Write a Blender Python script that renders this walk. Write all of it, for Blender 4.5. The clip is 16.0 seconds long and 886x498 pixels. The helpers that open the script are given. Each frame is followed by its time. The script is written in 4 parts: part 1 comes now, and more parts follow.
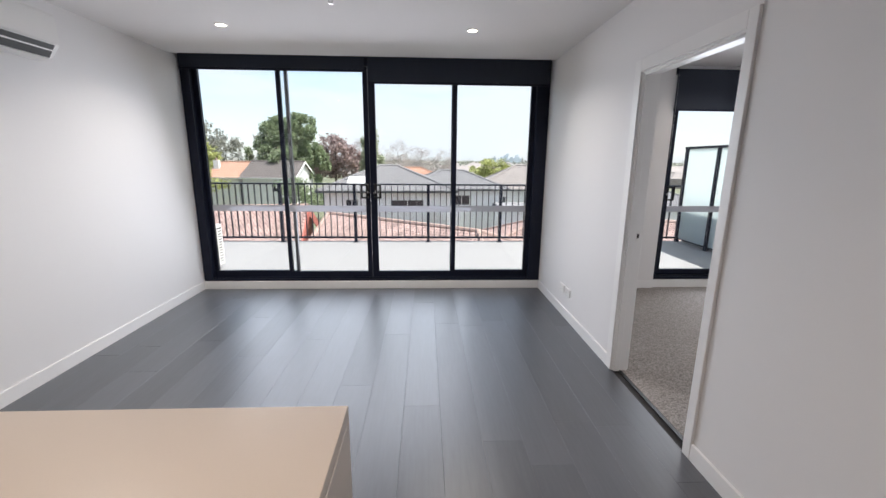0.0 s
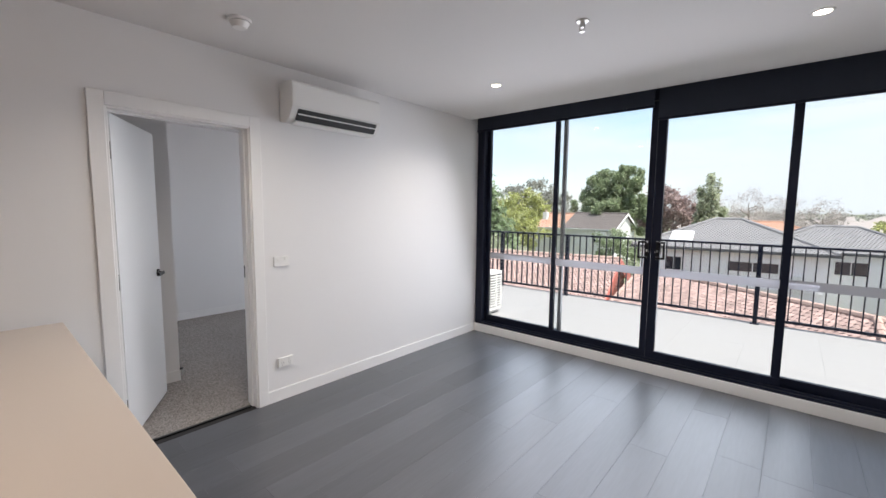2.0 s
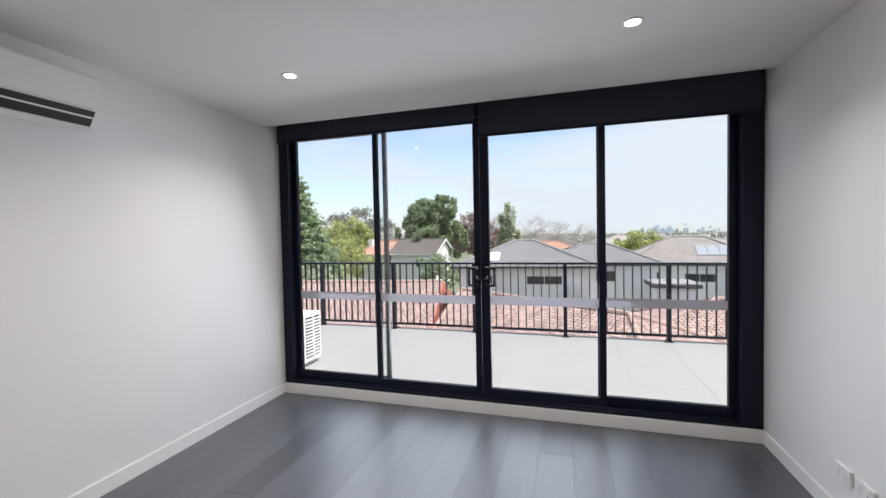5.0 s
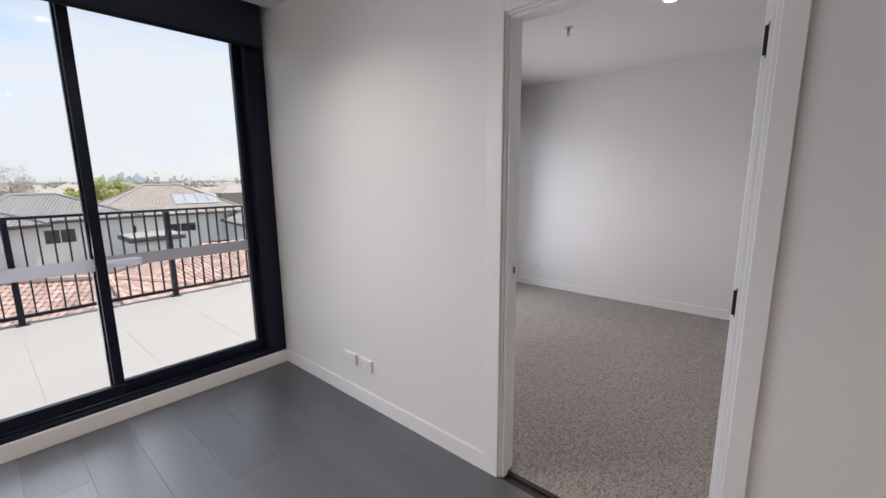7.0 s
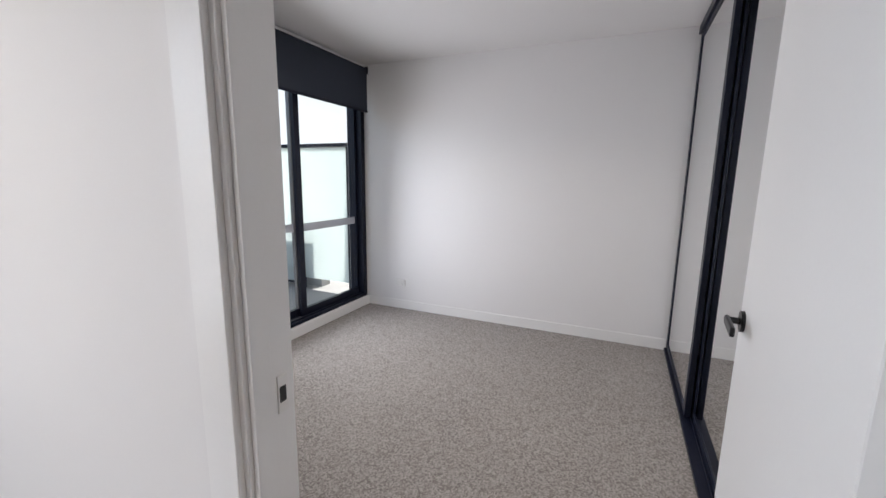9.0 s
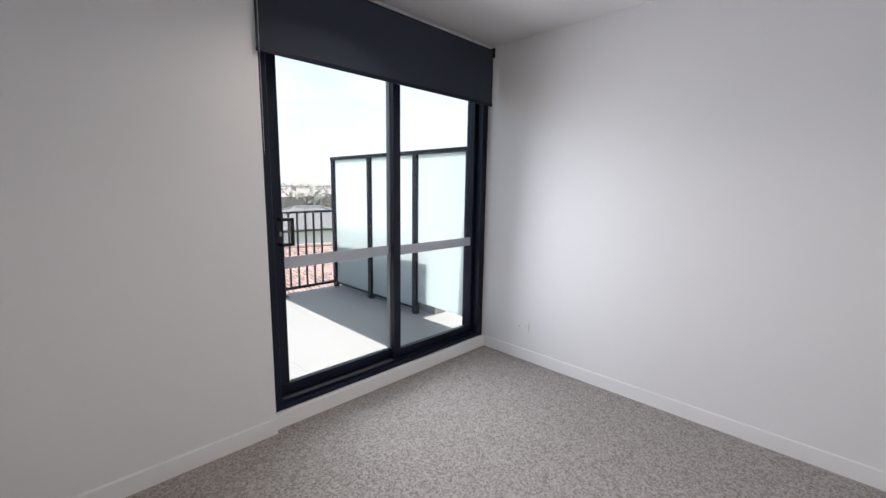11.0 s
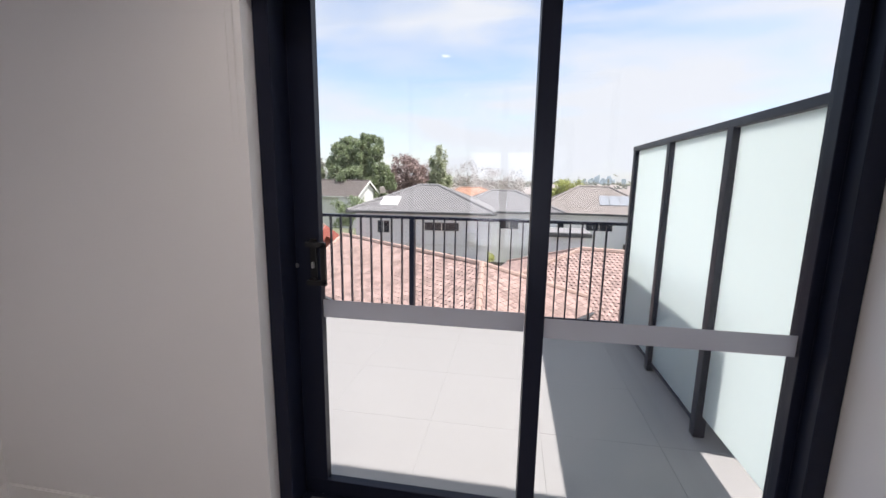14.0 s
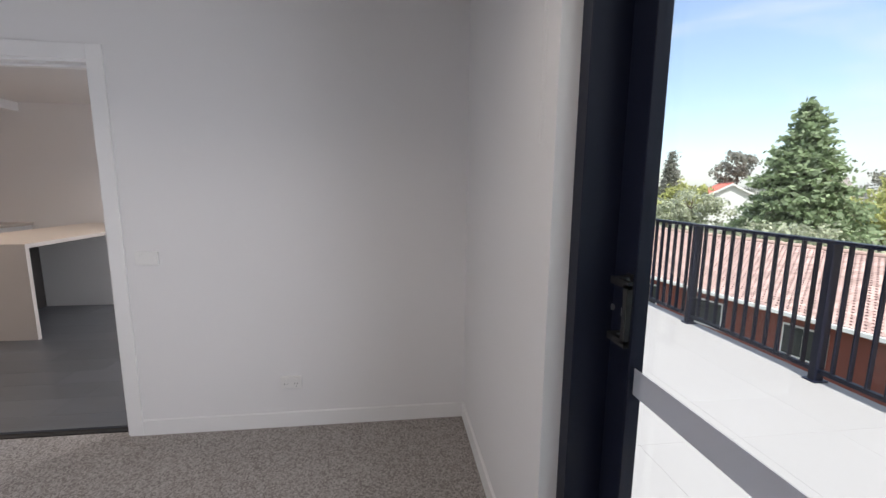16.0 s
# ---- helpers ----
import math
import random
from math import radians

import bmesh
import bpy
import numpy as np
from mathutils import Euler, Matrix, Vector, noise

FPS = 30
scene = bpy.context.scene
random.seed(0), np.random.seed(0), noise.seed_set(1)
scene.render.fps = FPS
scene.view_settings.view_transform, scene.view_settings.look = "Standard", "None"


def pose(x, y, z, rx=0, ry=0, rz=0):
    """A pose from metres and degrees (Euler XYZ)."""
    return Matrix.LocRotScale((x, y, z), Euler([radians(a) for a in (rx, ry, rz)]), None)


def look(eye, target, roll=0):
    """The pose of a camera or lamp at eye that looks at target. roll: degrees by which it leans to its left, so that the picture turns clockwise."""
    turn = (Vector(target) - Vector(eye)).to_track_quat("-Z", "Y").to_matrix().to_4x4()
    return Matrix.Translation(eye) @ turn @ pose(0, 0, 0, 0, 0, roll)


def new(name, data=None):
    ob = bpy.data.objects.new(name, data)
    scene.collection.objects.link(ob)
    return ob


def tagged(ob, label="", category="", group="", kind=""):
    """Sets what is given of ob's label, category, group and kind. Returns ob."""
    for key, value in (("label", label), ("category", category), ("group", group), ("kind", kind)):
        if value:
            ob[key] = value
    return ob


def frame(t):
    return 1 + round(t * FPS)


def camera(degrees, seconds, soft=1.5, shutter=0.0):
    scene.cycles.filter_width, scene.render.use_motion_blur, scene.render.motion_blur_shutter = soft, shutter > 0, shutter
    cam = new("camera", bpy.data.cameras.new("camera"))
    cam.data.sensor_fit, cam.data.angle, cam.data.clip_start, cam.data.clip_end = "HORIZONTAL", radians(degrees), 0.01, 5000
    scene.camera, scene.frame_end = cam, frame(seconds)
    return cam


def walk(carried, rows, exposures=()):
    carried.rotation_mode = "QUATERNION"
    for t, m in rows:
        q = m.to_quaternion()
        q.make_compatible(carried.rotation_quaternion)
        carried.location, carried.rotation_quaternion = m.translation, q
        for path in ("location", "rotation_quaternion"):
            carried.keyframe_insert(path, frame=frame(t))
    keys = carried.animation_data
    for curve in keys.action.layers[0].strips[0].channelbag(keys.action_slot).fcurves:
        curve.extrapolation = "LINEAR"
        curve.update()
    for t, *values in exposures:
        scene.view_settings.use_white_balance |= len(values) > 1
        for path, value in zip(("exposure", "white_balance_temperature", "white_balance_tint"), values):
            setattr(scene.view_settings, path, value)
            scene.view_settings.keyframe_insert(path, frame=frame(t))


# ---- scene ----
cam = camera(95.1, 16.0)
PATH = [
    (0, (-0.183, -0.008, 1.514), (-0.098, 1.944, 1.086), 0.5),
    (0.5, (-0.01, 0.112, 1.524), (-0.447, 2.039, 1.216), 1.0),
    (1, (0.068, 0.251, 1.516), (-0.685, 2.085, 1.248), 0.8),
    (1.5, (0.099, 0.449, 1.525), (-0.929, 2.148, 1.286), 0.7),
    (2, (0.17, 0.649, 1.512), (-1.132, 2.155, 1.316), 0.6),
    (2.5, (0.22, 0.794, 1.522), (-1.234, 2.16, 1.384), 0.4),
    (3, (0.188, 0.946, 1.528), (-1.289, 2.294, 1.513), 0.5),
    (5.5, (-0.178, 1.476, 1.485), (-0.273, 3.47, 1.362), -1.2),
    (6, (-0.222, 1.605, 1.46), (0.241, 3.537, 1.232), -0.9),
    (6.5, (-0.334, 1.68, 1.433), (0.733, 3.348, 1.151), -0.8),
    (7, (-0.289, 1.743, 1.429), (1.197, 3.036, 1.084), -0.5),
    (7.5, (-0.076, 1.835, 1.421), (1.61, 2.842, 1.041), -0.3),
    (8, (0.194, 1.967, 1.406), (1.968, 2.803, 1.015), -0.2),
    (8.5, (0.484, 2.067, 1.425), (2.29, 2.839, 1.051), 0.5),
    (9, (0.762, 2.134, 1.409), (2.566, 2.927, 1.068), 0.8),
    (11.5, (2.038, 2.555, 1.428), (3.238, 4.124, 1.112), 0.8),
    (12, (2.36, 2.65, 1.447), (3.337, 4.363, 1.118), 0.9),
    (12.5, (2.648, 2.821, 1.43), (3.376, 4.654, 1.098), 1.0),
    (13, (2.976, 2.973, 1.429), (3.413, 4.895, 1.091), 1.1),
    (13.5, (3.289, 3.132, 1.443), (3.361, 5.103, 1.109), 0.5),
    (14, (3.491, 3.387, 1.466), (3.166, 5.332, 1.129), 0.9),
    (14.5, (3.677, 3.625, 1.465), (2.852, 5.417, 1.132), 1.0),
    (15, (3.706, 3.858, 1.459), (2.373, 5.311, 1.128), 0.8),
    (15.5, (3.688, 4.066, 1.441), (1.937, 4.987, 1.144), 0.5),
    (16, (3.694, 4.223, 1.449), (1.732, 4.469, 1.149), 0.5),
]
walk(cam, [(t, look(*p)) for t, *p in PATH], exposures=[(0, 0.90, 6350, 12), (3, 0.86, 6400, 12), (5.5, 0.67, 6350, 13), (7, 0.70, 6600, 14), (9, 1.00, 6500, 12),
                                                  (11.5, 1.02, 6350, 12), (13.5, 0.84, 6500, 15), (14, 0.74, 6550, 17), (14.5, 0.56, 6000, 13), (15.5, 0.60, 5700, 9), (16, 0.86, 6350, 13)])

# ---- world and sun ----
SUN_EL, SUN_AZ = 66.0, -7.0     # height, and degrees from +x towards +y
world = bpy.data.worlds.new("sky")
scene.world = world
world.use_nodes = True
wn = world.node_tree
wn.nodes.clear()
w_out = wn.nodes.new("ShaderNodeOutputWorld")
w_bg = wn.nodes.new("ShaderNodeBackground")
w_sky = wn.nodes.new("ShaderNodeTexSky")
w_sky.sky_type = "NISHITA"
w_sky.sun_disc = False
w_sky.sun_elevation = radians(SUN_EL)
w_sky.sun_rotation = radians(90 - SUN_AZ)
w_sky.dust_density = 1.0
w_bg.inputs["Strength"].default_value = 0.15
# thin drawn-out clouds over the blue
w_tc = wn.nodes.new("ShaderNodeTexCoord")
w_map = wn.nodes.new("ShaderNodeMapping")
w_map.inputs["Scale"].default_value = (1.1, 0.8, 4.2)
w_map.inputs["Rotation"].default_value = (0.25, 0.35, 0.2)
w_noise = wn.nodes.new("ShaderNodeTexNoise")
w_noise.inputs["Scale"].default_value = 2.1
w_noise.inputs["Detail"].default_value = 7.0
w_noise.inputs["Roughness"].default_value = 0.52
w_noise.inputs["Distortion"].default_value = 0.5
w_ramp = wn.nodes.new("ShaderNodeValToRGB")
w_ramp.color_ramp.elements[0].position = 0.35
w_ramp.color_ramp.elements[1].position = 0.60
w_sep = wn.nodes.new("ShaderNodeSeparateXYZ")
w_add = wn.nodes.new("ShaderNodeMath")
w_add.operation = "MULTIPLY_ADD"
w_add.inputs[1].default_value = 0.19
wn.links.new(w_tc.outputs["Generated"], w_sep.inputs[0])
wn.links.new(w_sep.outputs["X"], w_add.inputs[0])
wn.links.new(w_noise.outputs["Fac"], w_add.inputs[2])
w_ramp.color_ramp.elements[0].color = (0.16, 0.16, 0.16, 1)
w_mix = wn.nodes.new("ShaderNodeMix")
w_mix.data_type = "RGBA"
w_mix.inputs["B"].default_value = (3.75, 3.92, 4.12, 1)
wn.links.new(w_tc.outputs["Generated"], w_map.inputs["Vector"])
wn.links.new(w_map.outputs["Vector"], w_noise.inputs["Vector"])
wn.links.new(w_add.outputs[0], w_ramp.inputs["Fac"])
wn.links.new(w_ramp.outputs["Color"], w_mix.inputs["Factor"])
wn.links.new(w_sky.outputs["Color"], w_mix.inputs["A"])
wn.links.new(w_mix.outputs["Result"], w_bg.inputs["Color"])
wn.links.new(w_bg.outputs["Background"], w_out.inputs["Surface"])

sun = new("sun", bpy.data.lights.new("sun", "SUN"))
sun.data.energy, sun.data.angle, sun.data.color = 5.0, radians(0.5), (1.0, 0.95, 0.88)
sun_way = Vector((math.cos(radians(SUN_EL)) * math.cos(radians(SUN_AZ)), math.cos(radians(SUN_EL)) * math.sin(radians(SUN_AZ)), math.sin(radians(SUN_EL))))
sun.matrix_world = look(sun_way * 50, (0, 0, 0))


def window_light(name, x0, x1, z0, z1, y, watts, dip):
    """The sky's light in a window's opening."""
    data = bpy.data.lights.new(name, "AREA")
    data.shape, data.size, data.size_y, data.energy = "RECTANGLE", x1 - x0, z1 - z0, watts
    data.color = (0.89, 0.925, 1.0)
    data.spread = radians(150)
    ob = new(name, data)
    ob.matrix_world = look(((x0 + x1) / 2, y, (z0 + z1) / 2), ((x0 + x1) / 2, y - 1, (z0 + z1) / 2 - dip))


window_light("daylight_living", -2.45, 0.35, 0.3, 2.28, 4.695, 22.5, 0.32)
window_light("daylight_bedroom", 2.72, 4.08, 0.25, 1.96, 4.612, 12.4, 0.05)
window_light("daylight_second_bedroom", -5.4, -3.6, 0.3, 2.2, 4.68, 9, 0.2)


def lamp_light(x, y, z, watts, color=(1.0, 0.90, 0.78)):
    data = bpy.data.lights.new("downlight_beam", "AREA")
    data.shape, data.size, data.energy, data.color = "DISK", 0.09, watts, color
    data.spread = radians(135)
    new("downlight_beam", data).matrix_world = look((x, y, z), (x, y, z - 1))


# ---- materials ----
def shader(name):
    m = bpy.data.materials.new(name)
    m.use_nodes = True
    t = m.node_tree
    return m, t, t.nodes["Principled BSDF"], t.nodes["Material Output"]


def node(t, kind, **sets):
    n = t.nodes.new(kind)
    for key, value in sets.items():
        n.inputs[key.replace("_", " ")].default_value = value
    return n


def mat(name, color, rough=0.5, metal=0.0, vary=0.06, big=1.2, fine=60.0, bump=0.1, stretch=(1, 1, 1), pieces=0.0, coat=0.0, grain=0.5, spread=0.25):
    """Paint, metal, wood or stone: a base colour with broad and fine variation, fine relief and uneven gloss."""
    m, t, b, out = shader(name)
    geo = node(t, "ShaderNodeNewGeometry")
    mp = node(t, "ShaderNodeMapping", Scale=stretch)
    t.links.new(geo.outputs["Position"], mp.inputs["Vector"])
    n1 = node(t, "ShaderNodeTexNoise", Scale=big, Detail=4.0)
    n2 = node(t, "ShaderNodeTexNoise", Scale=fine, Detail=6.0, Roughness=0.65)
    t.links.new(mp.outputs["Vector"], n2.inputs["Vector"])
    t.links.new(mp.outputs["Vector"], n1.inputs["Vector"])
    mixn = node(t, "ShaderNodeMix")
    mixn.inputs[0].default_value = grain
    t.links.new(n1.outputs["Fac"], mixn.inputs[2])
    t.links.new(n2.outputs["Fac"], mixn.inputs[3])
    src = mixn.outputs[0]
    if pieces:
        oi = node(t, "ShaderNodeObjectInfo")
        gi = node(t, "ShaderNodeNewGeometry")
        s1 = node(t, "ShaderNodeMath"); s1.operation = "ADD"
        t.links.new(oi.outputs["Random"], s1.inputs[0])
        t.links.new(gi.outputs["Random Per Island"], s1.inputs[1])
        s2 = node(t, "ShaderNodeMath"); s2.operation = "FRACT"
        t.links.new(s1.outputs[0], s2.inputs[0])
        mp2 = node(t, "ShaderNodeMix")
        mp2.inputs[0].default_value = pieces
        t.links.new(src, mp2.inputs[2])
        t.links.new(s2.outputs[0], mp2.inputs[3])
        src = mp2.outputs[0]
    rng = node(t, "ShaderNodeMapRange")
    rng.inputs["From Min"].default_value, rng.inputs["From Max"].default_value = (0.5 - spread, 0.5 + spread) if not pieces else (0.1, 0.9)
    rng.inputs["To Min"].default_value, rng.inputs["To Max"].default_value = 1 - vary, 1 + vary
    t.links.new(src, rng.inputs["Value"])
    mul = node(t, "ShaderNodeVectorMath"); mul.operation = "SCALE"
    mul.inputs[0].default_value = color
    t.links.new(rng.outputs["Result"], mul.inputs["Scale"])
    t.links.new(mul.outputs[0], b.inputs["Base Color"])
    rr = node(t, "ShaderNodeMapRange")
    rr.inputs["To Min"].default_value, rr.inputs["To Max"].default_value = max(0.02, rough - 0.08), min(1, rough + 0.08)
    t.links.new(n1.outputs["Fac"], rr.inputs["Value"])
    t.links.new(rr.outputs["Result"], b.inputs["Roughness"])
    b.inputs["Metallic"].default_value = metal
    b.inputs["Coat Weight"].default_value = coat
    if bump:
        bp = node(t, "ShaderNodeBump", Strength=bump, Distance=0.004)
        t.links.new(n2.outputs["Fac"], bp.inputs["Height"])
        t.links.new(bp.outputs["Normal"], b.inputs["Normal"])
    return m


def pane_mat(name, tint):
    m, t, b, out = shader(name)
    t.nodes.remove(b)
    tr = node(t, "ShaderNodeBsdfTransparent", Color=(*tint, 1))
    gl = node(t, "ShaderNodeBsdfGlossy", Roughness=0.01)
    lw = node(t, "ShaderNodeLayerWeight", Blend=0.5)
    pw = node(t, "ShaderNodeMath"); pw.operation = "POWER"; pw.inputs[1].default_value = 5.0
    fr = node(t, "ShaderNodeMath"); fr.operation = "MULTIPLY_ADD"; fr.inputs[1].default_value = 0.5; fr.inputs[2].default_value = 0.025
    t.links.new(lw.outputs["Facing"], pw.inputs[0])
    t.links.new(pw.outputs[0], fr.inputs[0])
    mx = node(t, "ShaderNodeMixShader")
    t.links.new(fr.outputs[0], mx.inputs[0])
    t.links.new(tr.outputs[0], mx.inputs[1])
    t.links.new(gl.outputs[0], mx.inputs[2])
    t.links.new(mx.outputs[0], out.inputs["Surface"])
    return m


def veil_mat(name, color, clear, glow):
    """Frosted glass or film: scatters, lets light through, a little clear."""
    m, t, b, out = shader(name)
    b.inputs["Base Color"].default_value = (*color, 1)
    b.inputs["Roughness"].default_value = 0.35
    tl = node(t, "ShaderNodeBsdfTranslucent", Color=(*color, 1))
    tr = node(t, "ShaderNodeBsdfTransparent", Color=(*color, 1))
    m1 = node(t, "ShaderNodeMixShader"); m1.inputs[0].default_value = glow
    m2 = node(t, "ShaderNodeMixShader"); m2.inputs[0].default_value = clear
    nz = node(t, "ShaderNodeTexNoise", Scale=400.0)
    bp = node(t, "ShaderNodeBump", Strength=0.15, Distance=0.001)
    t.links.new(nz.outputs["Fac"], bp.inputs["Height"])
    t.links.new(bp.outputs["Normal"], b.inputs["Normal"])
    t.links.new(b.outputs[0], m1.inputs[1])
    t.links.new(tl.outputs[0], m1.inputs[2])
    t.links.new(m1.outputs[0], m2.inputs[1])
    t.links.new(tr.outputs[0], m2.inputs[2])
    t.links.new(m2.outputs[0], out.inputs["Surface"])
    return m


def glow_mat(name, color, strength):
    m, t, b, out = shader(name)
    b.inputs["Emission Color"].default_value = (*color, 1)
    b.inputs["Emission Strength"].default_value = strength
    return m


def carpet_mat(name, dark, light):
    """Loop pile: flecks of lighter and darker yarn, loop by loop, with a soft broad wear."""
    m, t, b, out = shader(name)
    geo = node(t, "ShaderNodeNewGeometry")
    warp = node(t, "ShaderNodeTexNoise", Scale=60.0, Detail=2.0)
    t.links.new(geo.outputs["Position"], warp.inputs["Vector"])
    push = node(t, "ShaderNodeVectorMath"); push.operation = "MULTIPLY_ADD"
    push.inputs[1].default_value = (0.012, 0.012, 0.0)
    t.links.new(warp.outputs["Color"], push.inputs[0])
    t.links.new(geo.outputs["Position"], push.inputs[2])
    loops = node(t, "ShaderNodeTexVoronoi", Scale=135.0)
    t.links.new(push.outputs[0], loops.inputs["Vector"])
    pick = node(t, "ShaderNodeSeparateXYZ")
    t.links.new(loops.outputs["Color"], pick.inputs[0])
    wear = node(t, "ShaderNodeTexNoise", Scale=1.6, Detail=3.0)
    t.links.new(geo.outputs["Position"], wear.inputs["Vector"])
    shift = node(t, "ShaderNodeMath"); shift.operation = "MULTIPLY_ADD"
    shift.inputs[1].default_value = 0.22
    t.links.new(wear.outputs["Fac"], shift.inputs[0])
    t.links.new(pick.outputs["X"], shift.inputs[2])
    ramp = node(t, "ShaderNodeValToRGB")
    ramp.color_ramp.elements[0].position, ramp.color_ramp.elements[0].color = 0.12, (*dark, 1)
    ramp.color_ramp.elements[1].position, ramp.color_ramp.elements[1].color = 1.08, (*light, 1)
    t.links.new(shift.outputs[0], ramp.inputs["Fac"])
    t.links.new(ramp.outputs["Color"], b.inputs["Base Color"])
    b.inputs["Roughness"].default_value = 0.95
    b.inputs["Specular IOR Level"].default_value = 0.1
    bp = node(t, "ShaderNodeBump", Strength=0.3, Distance=0.004)
    bp.invert = True
    t.links.new(loops.outputs["Distance"], bp.inputs["Height"])
    t.links.new(bp.outputs["Normal"], b.inputs["Normal"])
    return m


M_wall = mat("wall_paint", (0.785, 0.772, 0.767), 0.6, vary=0.02, big=0.8, fine=220, bump=0.06)
M_ceil = mat("ceiling_paint", (0.72, 0.70, 0.69), 0.75, vary=0.02, big=0.7, fine=180, bump=0.05)
M_trim = mat("trim_gloss_paint", (0.82, 0.81, 0.80), 0.32, vary=0.02, big=2.0, fine=120, bump=0.04)
M_door = mat("door_paint", (0.80, 0.80, 0.80), 0.38, vary=0.02, big=1.5, fine=140, bump=0.05)
M_black = mat("black_powder_coat", (0.0085, 0.011, 0.024), 0.37, vary=0.06, big=3, fine=400, bump=0.05)
M_black.node_tree.nodes["Principled BSDF"].inputs["Specular IOR Level"].default_value = 0.22
M_alu = mat("grey_anodised_edge", (0.18, 0.18, 0.19), 0.4, metal=0.6, vary=0.1, fine=200, bump=0.03)
M_handle = mat("matt_black_metal", (0.010, 0.010, 0.011), 0.35, metal=0.3, vary=0.2, fine=150, bump=0.03)
M_steel = mat("brushed_steel", (0.55, 0.54, 0.52), 0.3, metal=1.0, vary=0.08, fine=150, bump=0.03)
M_blind = mat("charcoal_blind_fabric", (0.026, 0.033, 0.050), 0.85, vary=0.1, big=2, fine=900, bump=0.25)
M_plank = mat("smoked_oak_plank", (0.084, 0.089, 0.101), 0.36, vary=0.62, big=1.5, fine=14, bump=0.04, stretch=(4.5, 0.32, 1), pieces=0.26, grain=0.42)
M_plank.node_tree.nodes["Principled BSDF"].inputs["Specular IOR Level"].default_value = 0.95
M_subfloor = mat("dark_joint", (0.035, 0.033, 0.032), 0.8, vary=0.1)
M_carpet = carpet_mat("grey_loop_carpet", (0.185, 0.165, 0.155), (0.385, 0.355, 0.335))
M_stone = mat("warm_white_stone_top", (0.585, 0.52, 0.465), 0.34, vary=0.03, big=0.4, fine=300, bump=0.0)
M_plastic = mat("white_plastic", (0.80, 0.79, 0.77), 0.35, vary=0.02, fine=200, bump=0.02)
# near-black: shade of vents, slots and holes put into colour; also black rubber
M_dark = mat("slot_shade_and_rubber_black", (0.012, 0.012, 0.012), 0.5, vary=0.1)
M_glass = pane_mat("window_glass", (0.96, 0.98, 0.98))
M_band = veil_mat("frosted_safety_film", (0.62, 0.62, 0.65), 0.25, 0.4)
M_frost = veil_mat("frosted_screen_glass", (0.86, 0.915, 0.91), 0.06, 0.72)
M_mirror = mat("mirror_silver", (0.86, 0.87, 0.87), 0.03, metal=1.0, vary=0.01, bump=0.0)
M_mirror.node_tree.nodes["Principled BSDF"].inputs["Roughness"].default_value = 0.02
for l in list(M_mirror.node_tree.links):
    if l.to_socket.name == "Roughness":
        M_mirror.node_tree.links.remove(l)
M_paver = mat("pale_porcelain_paver", (0.285, 0.278, 0.276), 0.6, vary=0.08, big=1.6, fine=90, bump=0.12, pieces=0.12)
M_render = mat("grey_wall_render", (0.38, 0.38, 0.38), 0.85, vary=0.08, fine=90, bump=0.3)
M_lens = glow_mat("warm_lamp_lens", (1.0, 0.86, 0.68), 9.5)
M_joinery = mat("white_laminate", (0.74, 0.73, 0.72), 0.4, vary=0.02, fine=100, bump=0.02)
M_joinery_dark = mat("dark_laminate", (0.045, 0.038, 0.034), 0.45, vary=0.15, fine=40, bump=0.05)

M_grout = mat("pale_grey_grout", (0.29, 0.285, 0.28), 0.9, vary=0.08, fine=200, bump=0.2)

# ---- building blocks ----
ORIGIN = {}


def boxes(*sizes, bevel=0.0, segments=1):
    bm = bmesh.new()
    for x0, x1, y0, y1, z0, z1 in sizes:
        r = bmesh.ops.create_cube(bm, size=1.0)
        for v in r["verts"]:
            v.co = Vector(((x0 + x1) / 2 + v.co.x * (x1 - x0), (y0 + y1) / 2 + v.co.y * (y1 - y0), (z0 + z1) / 2 + v.co.z * (z1 - z0)))
    if bevel:
        bmesh.ops.bevel(bm, geom=list(bm.edges), offset=bevel, segments=segments, profile=0.6, affect="EDGES")
    return bm


def tube(bm, a, b, r0, r1=None, n=12):
    """A round bar from a to b."""
    a, b = Vector(a), Vector(b)
    r1 = r0 if r1 is None else r1
    m = Matrix.Translation((a + b) / 2) @ (b - a).to_track_quat("Z", "Y").to_matrix().to_4x4()
    bmesh.ops.create_cone(bm, cap_ends=True, segments=n, radius1=r0, radius2=r1, depth=(b - a).length, matrix=m)
    return bm


def mesh_of(name, bm, material, smooth=False):
    me = bpy.data.meshes.new(name)
    bmesh.ops.recalc_face_normals(bm, faces=list(bm.faces))
    bm.to_mesh(me)
    bm.free()
    me.materials.append(material)
    if smooth:
        me.shade_smooth()
    return me


def solid(name, bm, material, label, category, kind="", group="", smooth=False):
    """A thing or a piece of the setting that is one mesh, in world metres."""
    return tagged(new(name, mesh_of(name, bm, material, smooth)), label, category, group, kind)


def thing(name, at, label, category, group="", kind="", turn=0.0):
    ob = new(name)
    ob.empty_display_size = 0.1
    ob.matrix_world = pose(*at, 0, 0, turn)
    ORIGIN[ob] = Vector(at)
    return tagged(ob, label, category, group, kind)


